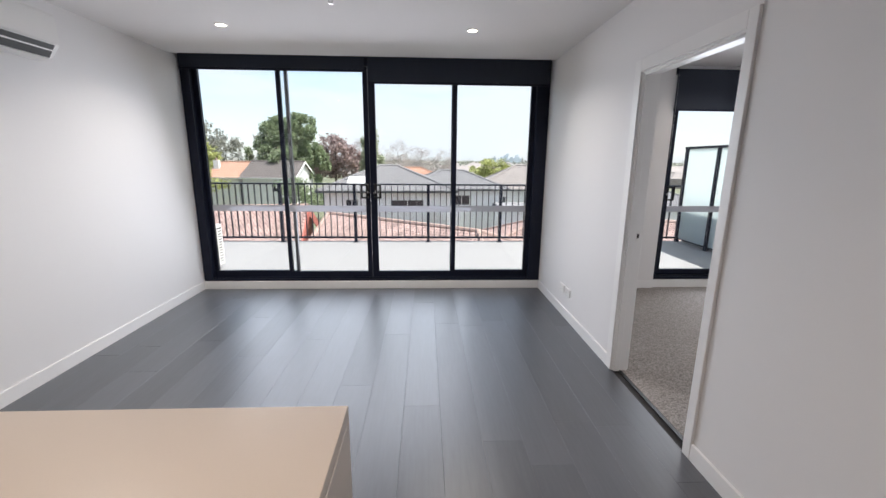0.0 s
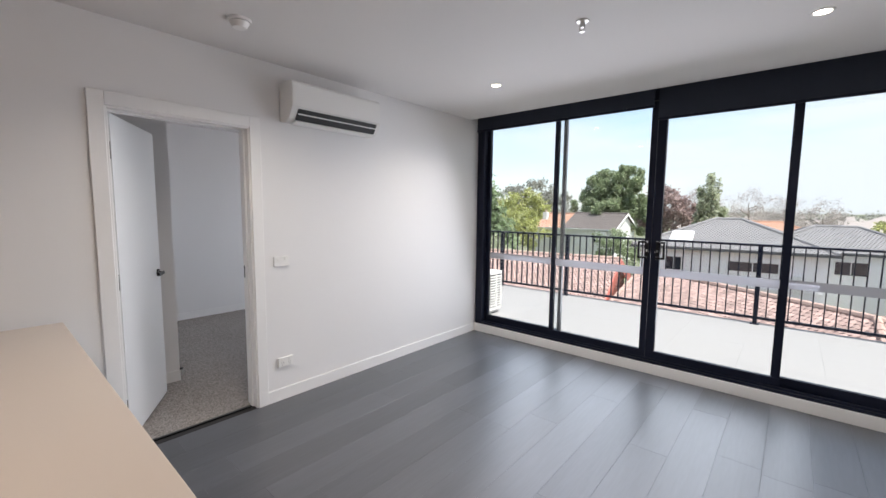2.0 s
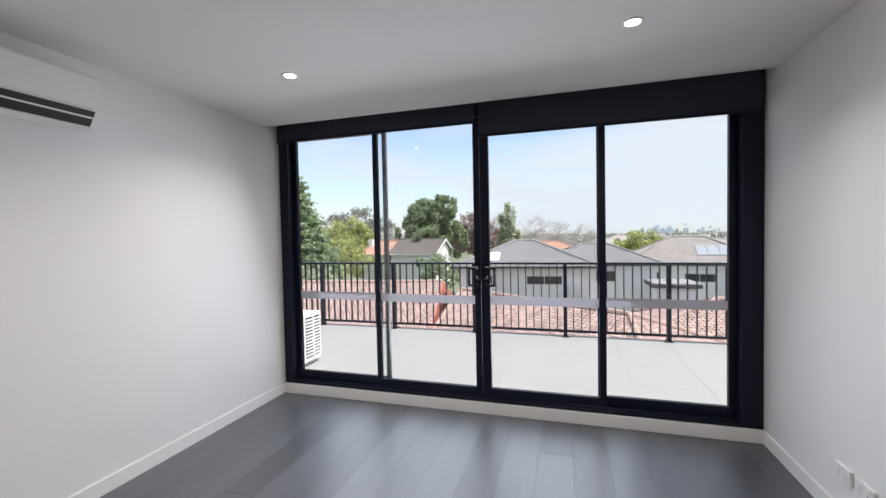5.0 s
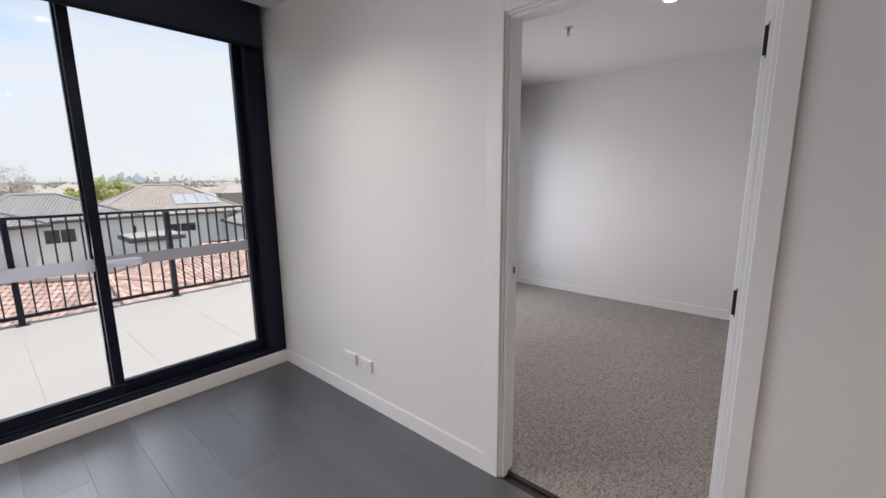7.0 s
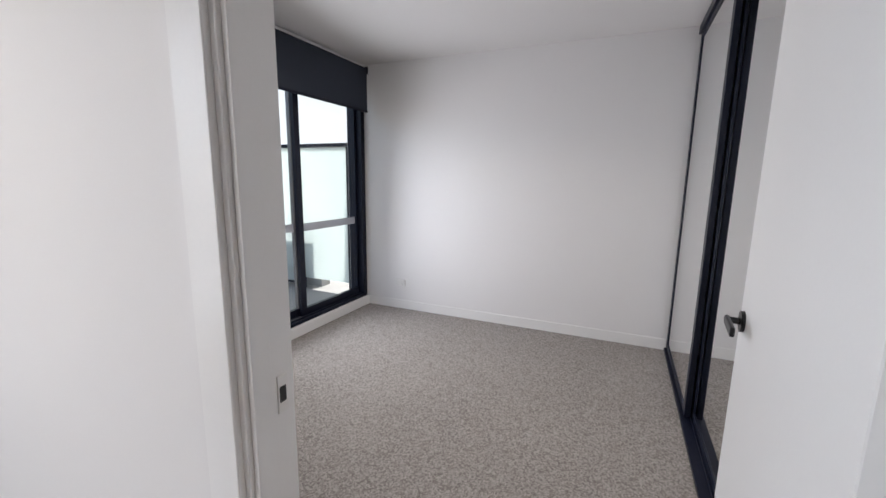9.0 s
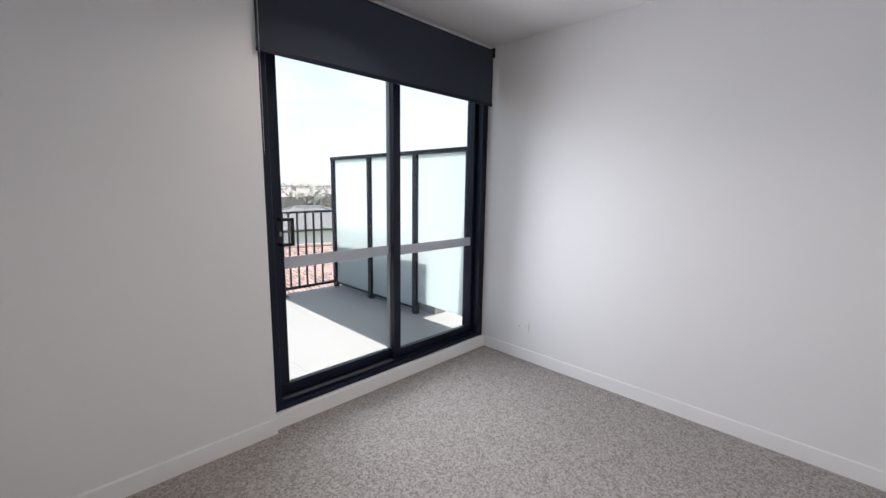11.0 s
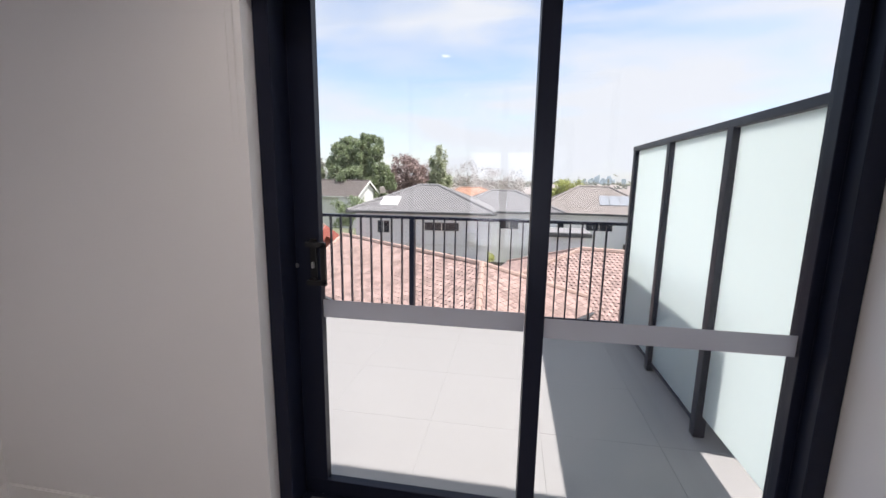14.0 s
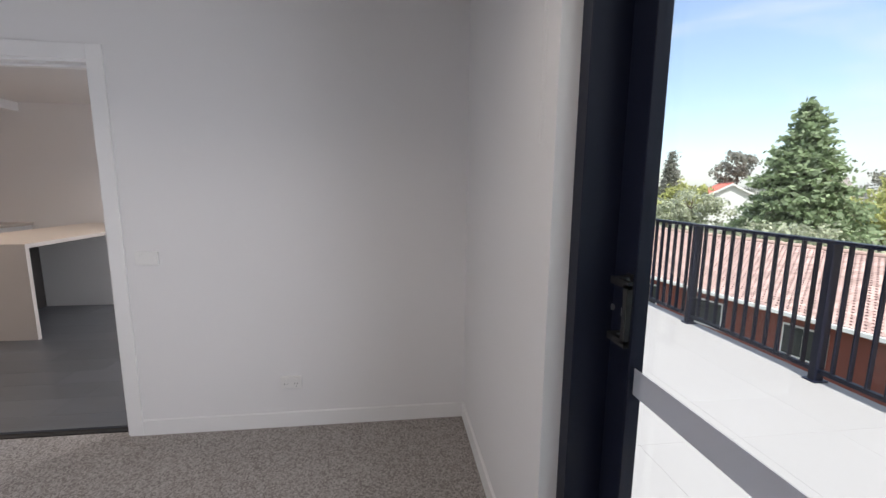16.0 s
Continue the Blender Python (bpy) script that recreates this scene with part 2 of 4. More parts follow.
def part(name, bm, material, parent, label="", smooth=False, local=False):
    """One mesh under a thing or a part; its places are world metres, or the thing's own where local."""
    at = ORIGIN.get(parent, Vector((0, 0, 0)))
    if not local:
        bmesh.ops.translate(bm, verts=list(bm.verts), vec=-at)
    ob = new(name, mesh_of(name, bm, material, smooth))
    ob.parent = parent
    ORIGIN[ob] = at
    if label:
        ob["label"] = label
    return ob


def piece(name, me, parent, at, turn=(0, 0, 0)):
    """One of many alike pieces on a shared mesh."""
    ob = new(name, me)
    ob.parent = parent
    ob.matrix_basis = pose(*(Vector(at) - ORIGIN.get(parent, Vector((0, 0, 0)))), *turn)
    return ob

# ---- setting: walls, ceilings, floors ----
CEIL = 2.56
XL, XR, XB0, XB1, YW = -2.80, 1.2, 1.305, 4.52, 4.70
DOOR_H = 2.08
solid("wall_west", boxes((XL - 0.14, XL, -3.2, 1.16, 0, CEIL), (XL - 0.14, XL, 1.972, YW, 0, CEIL), (XL - 0.14, XL, 1.16, 1.972, DOOR_H, CEIL)),
      M_wall, "white painted plaster wall with an open doorway", "wall", "structure")
solid("wall_partition", boxes((XR, XB0, -3.2, 1.820, 0, CEIL), (XR, XB0, 2.70, YW, 0, CEIL), (XR, XB0, 1.820, 2.70, DOOR_H, CEIL)),
      M_wall, "white painted plaster wall between living room and bedroom", "wall", "structure")
solid("wall_north", boxes((-6.07, -5.5, YW, 4.95, -0.2, 3.0), (-5.5, -3.5, YW, 4.95, -0.2, 0.09), (-5.5, -3.5, YW, 4.95, 2.45, 3.0), (-3.5, XL, YW, 4.95, -0.2, 3.0),
                          (XL, XR, YW, 4.95, -0.2, 0.088), (XL, XR, 4.86, 4.95, 2.70, 3.0), (XR, 2.605, YW, 4.95, -0.2, 3.0),
                          (2.605, XB1, YW, 4.95, -0.2, 0.088), (2.605, XB1, YW, 4.95, 2.47, 3.0), (XB1, 4.68, YW, 4.95, -0.2, 3.0), (XB0, 2.605, 4.665, YW, 0, CEIL)),
      M_wall, "white painted outer wall with wide glazed openings", "wall", "structure")
solid("wall_east", boxes((XB1, 4.68, 0.9, YW, 0, CEIL)), M_wall, "plain white painted bedroom wall", "wall", "structure")
solid("wall_robe_back", boxes((XB0, XB1, 0.9, 1.0, 0, CEIL), (XB0, 2.28, 1.0, 1.70, 0, CEIL)), M_wall, "white painted wall beside the wardrobe", "wall", "structure")
solid("wall_kitchen", boxes((XL, -0.5, -1.62, -1.5, 0, CEIL)), mat("beige_splashback", (0.66, 0.53, 0.44), 0.4, vary=0.04, fine=60, bump=0.03),
      "beige kitchen wall behind the worktop", "wall", "structure")
solid("wall_south", boxes((-2.95, XB0, -3.34, -3.2, 0, CEIL)), M_wall, "plain white wall", "wall", "structure")
solid("wall_second_bedroom_west", boxes((-6.07, -5.93, 1.0, YW, 0, CEIL)), M_wall, "plain white painted far wall of the second bedroom", "wall", "structure")
solid("wall_second_bedroom_south", boxes((-5.93, XL - 0.14, 0.86, 1.0, 0, CEIL), (-5.93, -3.80, 1.0, 1.74, 0, CEIL)), M_wall, "white wall return inside the second bedroom", "wall", "structure")
solid("ceiling", boxes((-6.07, 4.68, -3.34, 4.56, CEIL, 2.76), (-6.07, XL - 0.14, 4.56, 4.86, CEIL, 2.76), (XB0, 4.68, 4.56, 4.86, CEIL, 2.76),
                        (XL - 0.14, XB0, 4.56, 4.86, 2.70, 2.76), (XL - 0.14, XL, 4.56, YW, CEIL, 2.70), (XR, XB0, 4.56, YW, CEIL, 2.70)), M_ceil, "flat white painted plaster ceiling", "ceiling", "structure")
solid("roof_slab", boxes((-6.2, 4.9, -3.5, 4.95, 3.0, 3.15)), M_render, "flat roof slab over the rooms", "roof", "structure")
solid("carpet_floor", boxes((1.27, XB1, 1.0, YW, -0.1, 0.0)), M_carpet, "grey speckled loop pile carpet in the bedroom", "carpet", "structure")
solid("carpet_floor_second", boxes((-5.93, -2.88, 1.0, YW, -0.1, 0.0)), M_carpet, "grey loop pile carpet in the second bedroom", "carpet", "structure")
floor = solid("floor", boxes((-2.88, 1.27, -3.2, YW, -0.1, -0.012)), M_subfloor, "dark smoked oak plank floor with narrow joints", "floor", "structure")

# skirting boards
SK = 0.095


def skirting(x0, x1, y0, y1):
    bm = boxes((x0, x1, y0, y1, 0, SK))
    top = [e for e in bm.edges if all(v.co.z > SK - 0.001 for v in e.verts)]
    bmesh.ops.bevel(bm, geom=top, offset=0.004, segments=2, affect="EDGES")
    solid("baseboard", bm, M_trim, "white painted square skirting board along the wall", "baseboard", "structure")


skirting(XL, XL + 0.014, -3.2, 1.09)
skirting(XL, XL + 0.014, 2.042, YW - 0.014)
skirting(XR - 0.014, XR, -3.2, 1.766)
skirting(XR - 0.014, XR, 2.77, YW - 0.014)
skirting(XL, XR, YW - 0.014, YW)
skirting(XB0, XB0 + 0.014, 2.77, 4.651)
skirting(XB0, 2.605, 4.651, 4.665)
skirting(2.605, XB1, YW - 0.014, YW)
skirting(XB1 - 0.014, XB1, 1.70, YW - 0.014)
skirting(-5.93, -5.916, 1.74, YW)
skirting(-3.8, -3.786, 1.0, 1.74)
skirting(XB0, 2.28, 1.70, 1.714)


# ---- doorways ----
def doorway(name, wall_x0, wall_x1, y0, y1, label, south=0.07, stop=0.0):
    """Lining, stops and flat architraves on both faces of a wall that runs along y."""
    d = thing(name, ((wall_x0 + wall_x1) / 2, (y0 + y1) / 2, 0), label, "door frame", kind="structure")
    e = 0.003
    part("lining", boxes((wall_x0 - e, wall_x1 + e, y0, y0 + 0.018, 0, DOOR_H), (wall_x0 - e, wall_x1 + e, y1 - 0.018, y1, 0, DOOR_H),
                         (wall_x0 - e, wall_x1 + e, y0 + 0.018, y1 - 0.018, DOOR_H - 0.018, DOOR_H), bevel=0.0015), M_trim, d)
    xm = (wall_x0 + wall_x1) / 2 + stop
    part("door_stop", boxes((xm - 0.02, xm + 0.02, y0 + 0.018, y0 + 0.03, 0, DOOR_H - 0.018), (xm - 0.02, xm + 0.02, y1 - 0.03, y1 - 0.018, 0, DOOR_H - 0.018),
                            (xm - 0.02, xm + 0.02, y0 + 0.03, y1 - 0.03, DOOR_H - 0.03, DOOR_H - 0.018), bevel=0.001), M_trim, d)
    for xa, xb in ((wall_x0 - 0.016, wall_x0), (wall_x1, wall_x1 + 0.016)):
        part("architrave", boxes((xa, xb, y0 - south, y0 + 0.006, 0, DOOR_H + 0.07), (xa, xb, y1 - 0.006, y1 + 0.07, 0, DOOR_H + 0.07),
                                 (xa, xb, y0 + 0.006, y1 - 0.006, DOOR_H - 0.006, DOOR_H + 0.07), bevel=0.002), M_trim, d)
    xm -= stop
    part("threshold_strip", boxes((xm - 0.012, xm + 0.012, y0 + 0.018, y1 - 0.018, -0.004, 0.003)), M_handle, d, "thin dark floor trim strip")
    return d


d1 = doorway("door_1_frame", XL - 0.14, XL, 1.16, 1.972, "white painted door lining with flat architraves")
d2 = doorway("door_2_frame", XR, XB0, 1.820, 2.70, "white painted door lining with a pale strike plate", 0.053, -0.026)
part("strike_plate", boxes((1.266, 1.290, 2.679, 2.6825, 0.978, 1.052), bevel=0.001), M_plastic, d2, "pale strike plate")
part("strike_hole", boxes((1.270, 1.284, 2.6775, 2.680, 1.000, 1.030)), M_dark, d2, "near-black patch standing in for the shade of the latch hole")
part("strike_plate", boxes((-2.93, -2.905, 1.9505, 1.954, 0.985, 1.075), bevel=0.001), M_handle, d1, "black strike plate")


def door_leaf(name, hinge, turn, width, label, knob_sides, HZ=1.0):
    """A flush door turned about its hinge; its own x runs along the leaf."""
    d = thing(name, hinge, label, "door", turn=turn)
    leaf = part("leaf", boxes((0.004, width, -0.0175, 0.0175, 0.012, DOOR_H - 0.022), bevel=0.002), M_door, d, local=True)
    for side in knob_sides:
        h = part("lever_handle", tube(bmesh.new(), (width - 0.06, side * 0.0175, HZ), (width - 0.06, side * 0.027, HZ), 0.029, n=24), M_handle, d, "matt black round rose lever handle", local=True)
        bm = tube(bmesh.new(), (width - 0.06, side * 0.024, HZ), (width - 0.06, side * 0.062, HZ), 0.009, n=12)
        part("neck", bm, M_handle, h, local=True)
        part("lever", boxes(*[(width - 0.175, width - 0.05, min(side * 0.05, side * 0.062), max(side * 0.05, side * 0.062), HZ - 0.014, HZ + 0.012)], bevel=0.005, segments=2), M_handle, h, local=True)
    for z in (0.24, 1.04, 1.84) if len(knob_sides) > 1 else ():
        part("hinge_plate", boxes((-0.001, 0.0046, -0.013, 0.015, z - 0.05, z + 0.05), bevel=0.0008), M_handle, d, "black hinge plate", local=True)
        part("hinge", tube(boxes((-0.002, 0.03, 0.016, 0.0195, z - 0.05, z + 0.05), bevel=0.001), (0.0, 0.021, z - 0.05), (0.0, 0.021, z + 0.05), 0.007, n=10), M_handle, d, "black butt hinge", local=True)
    return d


door_leaf("door_1", (-2.935, 1.195, 0), 150.5, 0.76, "white painted flush door standing open with black hardware", (1, -1))
door_leaf("door_2", (1.312, 1.853, 0), -5.0, 0.815, "white painted flush door folded open into the bedroom", (1,), 1.035)
hg = thing("hinge_leaves", (1.31, 1.852, 0), "black round-cornered hinge leaves on the white door jamb", "hinge")
for z in (0.21, 1.016, 1.822):
    bm = boxes((1.3085, 1.3125, 1.836, 1.868, z - 0.05, z + 0.05))
    bmesh.ops.bevel(bm, geom=[e for e in bm.edges if abs(e.verts[0].co.x - e.verts[1].co.x) > 0.001], offset=0.008, segments=4, affect="EDGES")
    part("hinge_leaf", bm, M_handle, hg)


# ---- windows ----
def pane(win, x0, x1, y, z0, z1):
    g = part("pane", boxes((x0, x1, y - 0.003, y + 0.003, z0, z1)), M_glass, win, "clear glass pane")
    g.visible_shadow = False
    part("safety_band", boxes((x0 + 0.002, x1 - 0.002, y - 0.0055, y - 0.0035, 0.916, 0.988)), M_band, g, "frosted white safety strip")
    return g


def pull(win, x, y, z0, z1, reach):
    """A D-shaped sliding-door pull."""
    h = part("pull_handle", boxes((x - 0.014, x + 0.014, y - 0.006, y, z0 - 0.015, z1 + 0.015), bevel=0.003, segments=2), M_handle, win, "black D-shaped sliding door pull")
    bm = boxes((x - 0.009 + reach, x + 0.009 + reach, y - 0.05, y - 0.036, z0, z1), (x - 0.009, x + 0.009 + reach, y - 0.05, y - 0.036, z0 - 0.008, z0 + 0.010),
               (x - 0.009, x + 0.009 + reach, y - 0.05, y - 0.036, z1 - 0.010, z1 + 0.008), (x - 0.009, x + 0.009, y - 0.037, y - 0.005, z0 - 0.008, z0 + 0.010),
               (x - 0.009, x + 0.009, y - 0.037, y - 0.005, z1 - 0.010, z1 + 0.008)) if reach > 0 else \
        boxes((x - 0.009 + reach, x + 0.009 + reach, y - 0.05, y - 0.036, z0, z1), (x - 0.009 + reach, x + 0.009, y - 0.05, y - 0.036, z0 - 0.008, z0 + 0.010),
              (x - 0.009 + reach, x + 0.009, y - 0.05, y - 0.036, z1 - 0.010, z1 + 0.008), (x - 0.009, x + 0.009, y - 0.037, y - 0.005, z0 - 0.008, z0 + 0.010),
              (x - 0.009, x + 0.009, y - 0.037, y - 0.005, z1 - 0.010, z1 + 0.008))
    part("grip", bm, M_handle, h)
    part("snib", boxes((x - 0.005, x + 0.005, y - 0.018, y - 0.005, z0 + 0.05, z0 + 0.075), bevel=0.002), M_steel, h, "small steel snib")
    part("key_barrel", tube(bmesh.new(), (x - reach * 1.2, y - 0.004, (z0 + z1) / 2 - 0.02), (x - reach * 1.2, y + 0.001, (z0 + z1) / 2 - 0.02), 0.009, n=14), M_steel, h, "round steel key barrel")


def frame_part(win, name, *sizes, material=None, label=""):
    part(name, boxes(*sizes, bevel=0.002), material or M_black, win, label)


w1 = thing("window_1", (-0.8, 4.77, 0.09), "wide black aluminium four-panel sliding door in the living room", "sliding door", kind="structure")
ZT = 2.697
frame_part(w1, "frame", (XL + 0.003, -2.70, 4.71, 4.85, 0.09, ZT), label="black jamb")
frame_part(w1, "frame", (1.06, XR - 0.003, 4.71, 4.85, 0.09, ZT), label="black jamb")
frame_part(w1, "frame", (-2.70, 1.06, 4.71, 4.85, 0.09, 0.115), label="black sill track")
frame_part(w1, "sill_track", (-2.70, 1.06, 4.725, 4.735, 0.115, 0.135))
frame_part(w1, "frame", (-2.70, 1.06, 4.71, 4.85, 2.50, ZT), label="black head")
for x0, x1, y0, y1 in ((-2.70, -1.70, 4.785, 4.825), (-1.81, -0.822, 4.74, 4.78), (-0.818, 0.17, 4.74, 4.78), (0.11, 1.06, 4.785, 4.825)):
    s = part("sash", boxes((x0, x1, y0, y1, 0.118, 0.20), (x0, x1, y0, y1, 2.46, 2.498), bevel=0.002), M_black, w1, "black aluminium sash")
    a0, a1 = {-2.70: (-2.655, -1.735), -1.81: (-1.765, -0.875), -0.818: (-0.744, 0.12), 0.11: (0.155, 1.01)}[x0]
    part("stile", boxes((x0, a0, y0, y1, 0.20, 2.46), bevel=0.002), M_black, s)
    part("stile", boxes((a1, x1, y0, y1, 0.20, 2.46), bevel=0.002), M_alu if x0 == -2.70 else M_black, s)
    pane(w1, a0, a1, (y0 + y1) / 2, 0.20, 2.46)
pull(w1, -0.852, 4.74, 1.085, 1.23, -0.06)
pull(w1, -0.765, 4.74, 1.085, 1.23, 0.065)

w2 = thing("window_2", (3.58, 4.8, 0.09), "black aluminium two-panel sliding door in the bedroom", "sliding door", kind="structure")
frame_part(w2, "frame", (2.608, 2.665, 4.722, 4.90, 0.09, 2.467), label="black jamb")
frame_part(w2, "frame", (4.455, XB1 - 0.003, 4.722, 4.90, 0.09, 2.467), label="black jamb")
frame_part(w2, "frame", (2.665, 4.455, 4.722, 4.90, 0.09, 0.118), label="black sill track")
frame_part(w2, "sill_track", (2.665, 4.455, 4.745, 4.755, 0.118, 0.135))
frame_part(w2, "sill_track", (2.70, 3.55, 4.765, 4.81, 0.118, 0.122), material=M_alu, label="bare aluminium track")
frame_part(w2, "frame", (2.665, 4.455, 4.722, 4.90, 2.40, 2.467), label="black head")
for x0, x1, a0, a1, y0, y1, end in ((2.665, 3.60, 2.765, 3.556, 4.83, 4.87, M_alu), (3.558, 4.455, 3.621, 4.42, 4.785, 4.825, M_black)):
    s = part("sash", boxes((x0, x1, y0, y1, 0.12, 0.19), (x0, x1, y0, y1, 2.34, 2.398), bevel=0.002), M_black, w2, "black aluminium sash")
    part("stile", boxes((x0, a0, y0, y1, 0.19, 2.34), bevel=0.002), M_black, s)
    part("stile", boxes((a1, x1, y0, y1, 0.19, 2.34), bevel=0.002), end, s)
    pane(w2, a0, a1, (y0 + y1) / 2, 0.19, 2.34)
pull(w2, 2.742, 4.83, 1.07, 1.22, 0.06)

w3 = thing("window_3", (-4.5, 4.8, 0.09), "black aluminium window of the second bedroom", "window", kind="structure")
frame_part(w3, "frame", (-5.5, -5.42, 4.74, 4.86, 0.09, 2.45), (-3.58, -3.5, 4.74, 4.86, 0.09, 2.45), (-5.42, -3.58, 4.74, 4.86, 0.09, 0.17), (-5.42, -3.58, 4.74, 4.86, 2.38, 2.45))
pane(w3, -5.42, -3.58, 4.8, 0.17, 2.38)


def blind(x0, x1, y, z0, z1, label, brackets=True):
    b = thing("roller_blind", ((x0 + x1) / 2, y, z1), label, "blind")
    part("fabric", boxes((x0 + 0.012, x1 - 0.012, y - 0.0015, y + 0.0015, z0 + 0.01, z1 - 0.03)), M_blind, b, "charcoal blockout fabric")
    part("tube", tube(bmesh.new(), (x0 + 0.01, y + 0.024, z1 - 0.034), (x1 - 0.01, y + 0.024, z1 - 0.034), 0.026, n=20), M_blind, b, smooth=False)
    part("bottom_rail", boxes((x0 + 0.01, x1 - 0.01, y - 0.007, y + 0.007, z0 - 0.012, z0 + 0.012), bevel=0.004, segments=2), M_black, b, "black bottom rail")
    for x in (x0, x1 - 0.006):
        part("bracket", boxes((x, x + 0.006, y - 0.012, y + 0.055, z1 - 0.075, z1), bevel=0.002), M_black, b, "black end bracket")
    return b


blind(-2.79, -0.83, 4.672, 2.44, 2.697, "charcoal roller blind rolled almost up over the sliding door")
blind(-0.82, 1.185, 4.672, 2.325, 2.697, "charcoal roller blind drawn slightly down over the sliding door")
b3 = blind(2.58, 4.475, 4.645, 2.088, 2.53, "charcoal roller blind partly drawn over the bedroom door")
bm = bmesh.new()
for x in (2.575, 2.60):
    z = 2.46
    while z > 1.585:
        bmesh.ops.create_icosphere(bm, subdivisions=1, radius=0.0023, matrix=Matrix.Translation((x, 4.63, z)))
        z -= 0.0075
for k in range(1, 6):
    a = math.pi * k / 6
    bmesh.ops.create_icosphere(bm, subdivisions=1, radius=0.0023, matrix=Matrix.Translation((2.5875 - 0.0125 * math.cos(a), 4.63, 1.585 - 0.014 * math.sin(a))))
part("bead_chain", bm, M_plastic, b3, "white bead chain")

# ---- wall plates ----
def plate(at, normal, w, h, label, category, rockers, pins=False):
    """A plate on a wall whose face looks along +x or -x."""
    x, y, z = at
    p = thing("wall_plate", at, label, category)
    s = 1 if normal > 0 else -1
    x0, x1 = sorted((x, x + s * 0.016))
    part("cover", boxes((x0, x1, y - w / 2, y + w / 2, z - h / 2, z + h / 2), bevel=0.0025, segments=2), M_plastic, p)
    for k in range(rockers):
        yk = y + (k - (rockers - 1) / 2) * w * 0.5
        r0, r1 = sorted((x + s * 0.015, x + s * 0.0195))
        part("rocker", boxes((r0, r1, yk - 0.007, yk + 0.007, z + h * 0.12, z + h * 0.36), bevel=0.0015), M_plastic, p, "white rocker switch")
        if pins:
            for dy, a in ((-0.008, 1), (0.008, 1), (0.0, 0)):
                q0, q1 = sorted((x + s * 0.0155, x + s * 0.0168))
                zz = z - h * (0.08 if a else 0.3)
                part("pin_slot", boxes((q0, q1, yk + dy - 0.001, yk + dy + 0.001, zz - 0.004, zz + 0.004)), M_dark, p, "near-black mark standing in for the shade of a socket slot")
    return p


plate((XL, 2.174, 1.10), 1, 0.118, 0.074, "white light switch plate beside the door", "switch", 2)
plate((XL, 2.186, 0.303), 1, 0.118, 0.074, "white double power point above the skirting", "power point", 2, True)
plate((XR, 3.842, 0.275), -1, 0.118, 0.074, "white aerial wall plate above the skirting", "wall plate", 2, True)
plate((XR, 3.683, 0.274), -1, 0.118, 0.074, "white double power point beside the aerial plate", "power point", 2, True)
plate((XB1, 4.286, 0.288), -1, 0.118, 0.074, "white double power point on the bedroom wall", "power point", 2, True)
plate((XB0, 3.61, 0.285), 1, 0.118, 0.074, "white double power point low on the bedroom wall", "power point", 2, True)
plate((XB0, 2.88, 1.05), 1, 0.118, 0.074, "white light switch plate on the bedroom wall", "switch", 2)


# ---- ceiling fittings ----
def downlight(x, y, watts, color=(1.0, 0.90, 0.78)):
    d = thing("downlight", (x, y, CEIL), "small round recessed downlight glowing warm white", "downlight", group="downlights")
    bm = bmesh.new()
    ring = []
    for r, z in ((0.052, CEIL - 0.0005), (0.050, CEIL - 0.005), (0.038, CEIL - 0.006), (0.034, CEIL + 0.0)):
        ring.append([bm.verts.new((x + r * math.cos(a * math.pi / 16), y + r * math.sin(a * math.pi / 16), z)) for a in range(32)])
    for p, q in zip(ring, ring[1:]):
        for k in range(32):
            bm.faces.new((p[k], p[(k + 1) % 32], q[(k + 1) % 32], q[k]))
    part("rim", bm, M_plastic, d, "white trim ring", smooth=True)
    part("lens", tube(bmesh.new(), (x, y, CEIL - 0.004), (x, y, CEIL + 0.002), 0.036, n=28), M_lens, d, "glowing frosted lens")
    lamp_light(x, y, CEIL - 0.012, watts, color)


for x, y in ((-1.82, 3.615), (0.203, 3.62), (-1.79, 1.72)):
    downlight(x, y, 6.1)
for x in (-0.75, 0.20):
    downlight(x, -0.17, 4.8, (1.0, 0.82, 0.64))
downlight(2.86, 2.5, 3.2)
downlight(2.98, 4.02, 2.8)


def sprinkler(x, y):
    s = thing("sprinkler", (x, y, CEIL), "small chrome fire sprinkler head hanging from the ceiling", "sprinkler")
    part("escutcheon", tube(bmesh.new(), (x, y, CEIL - 0.006), (x, y, CEIL), 0.032, 0.036, n=24), M_steel, s, "round steel cover plate")
    part("body", tube(bmesh.new(), (x, y, CEIL - 0.035), (x, y, CEIL - 0.005), 0.010, 0.013, n=14), M_steel, s)
    bm = bmesh.new()
    for k in (-1, 1):
        tube(bm, (x + k * 0.012, y, CEIL - 0.012), (x + k * 0.014, y, CEIL - 0.045), 0.003, n=8)
        tube(bm, (x + k * 0.014, y, CEIL - 0.045), (x, y, CEIL - 0.058), 0.003, n=8)
    part("yoke", bm, M_steel, s)
    bm = tube(bmesh.new(), (x, y, CEIL - 0.060), (x, y, CEIL - 0.057), 0.017, n=18)
    part("deflector", bm, M_steel, s, "round steel deflector")


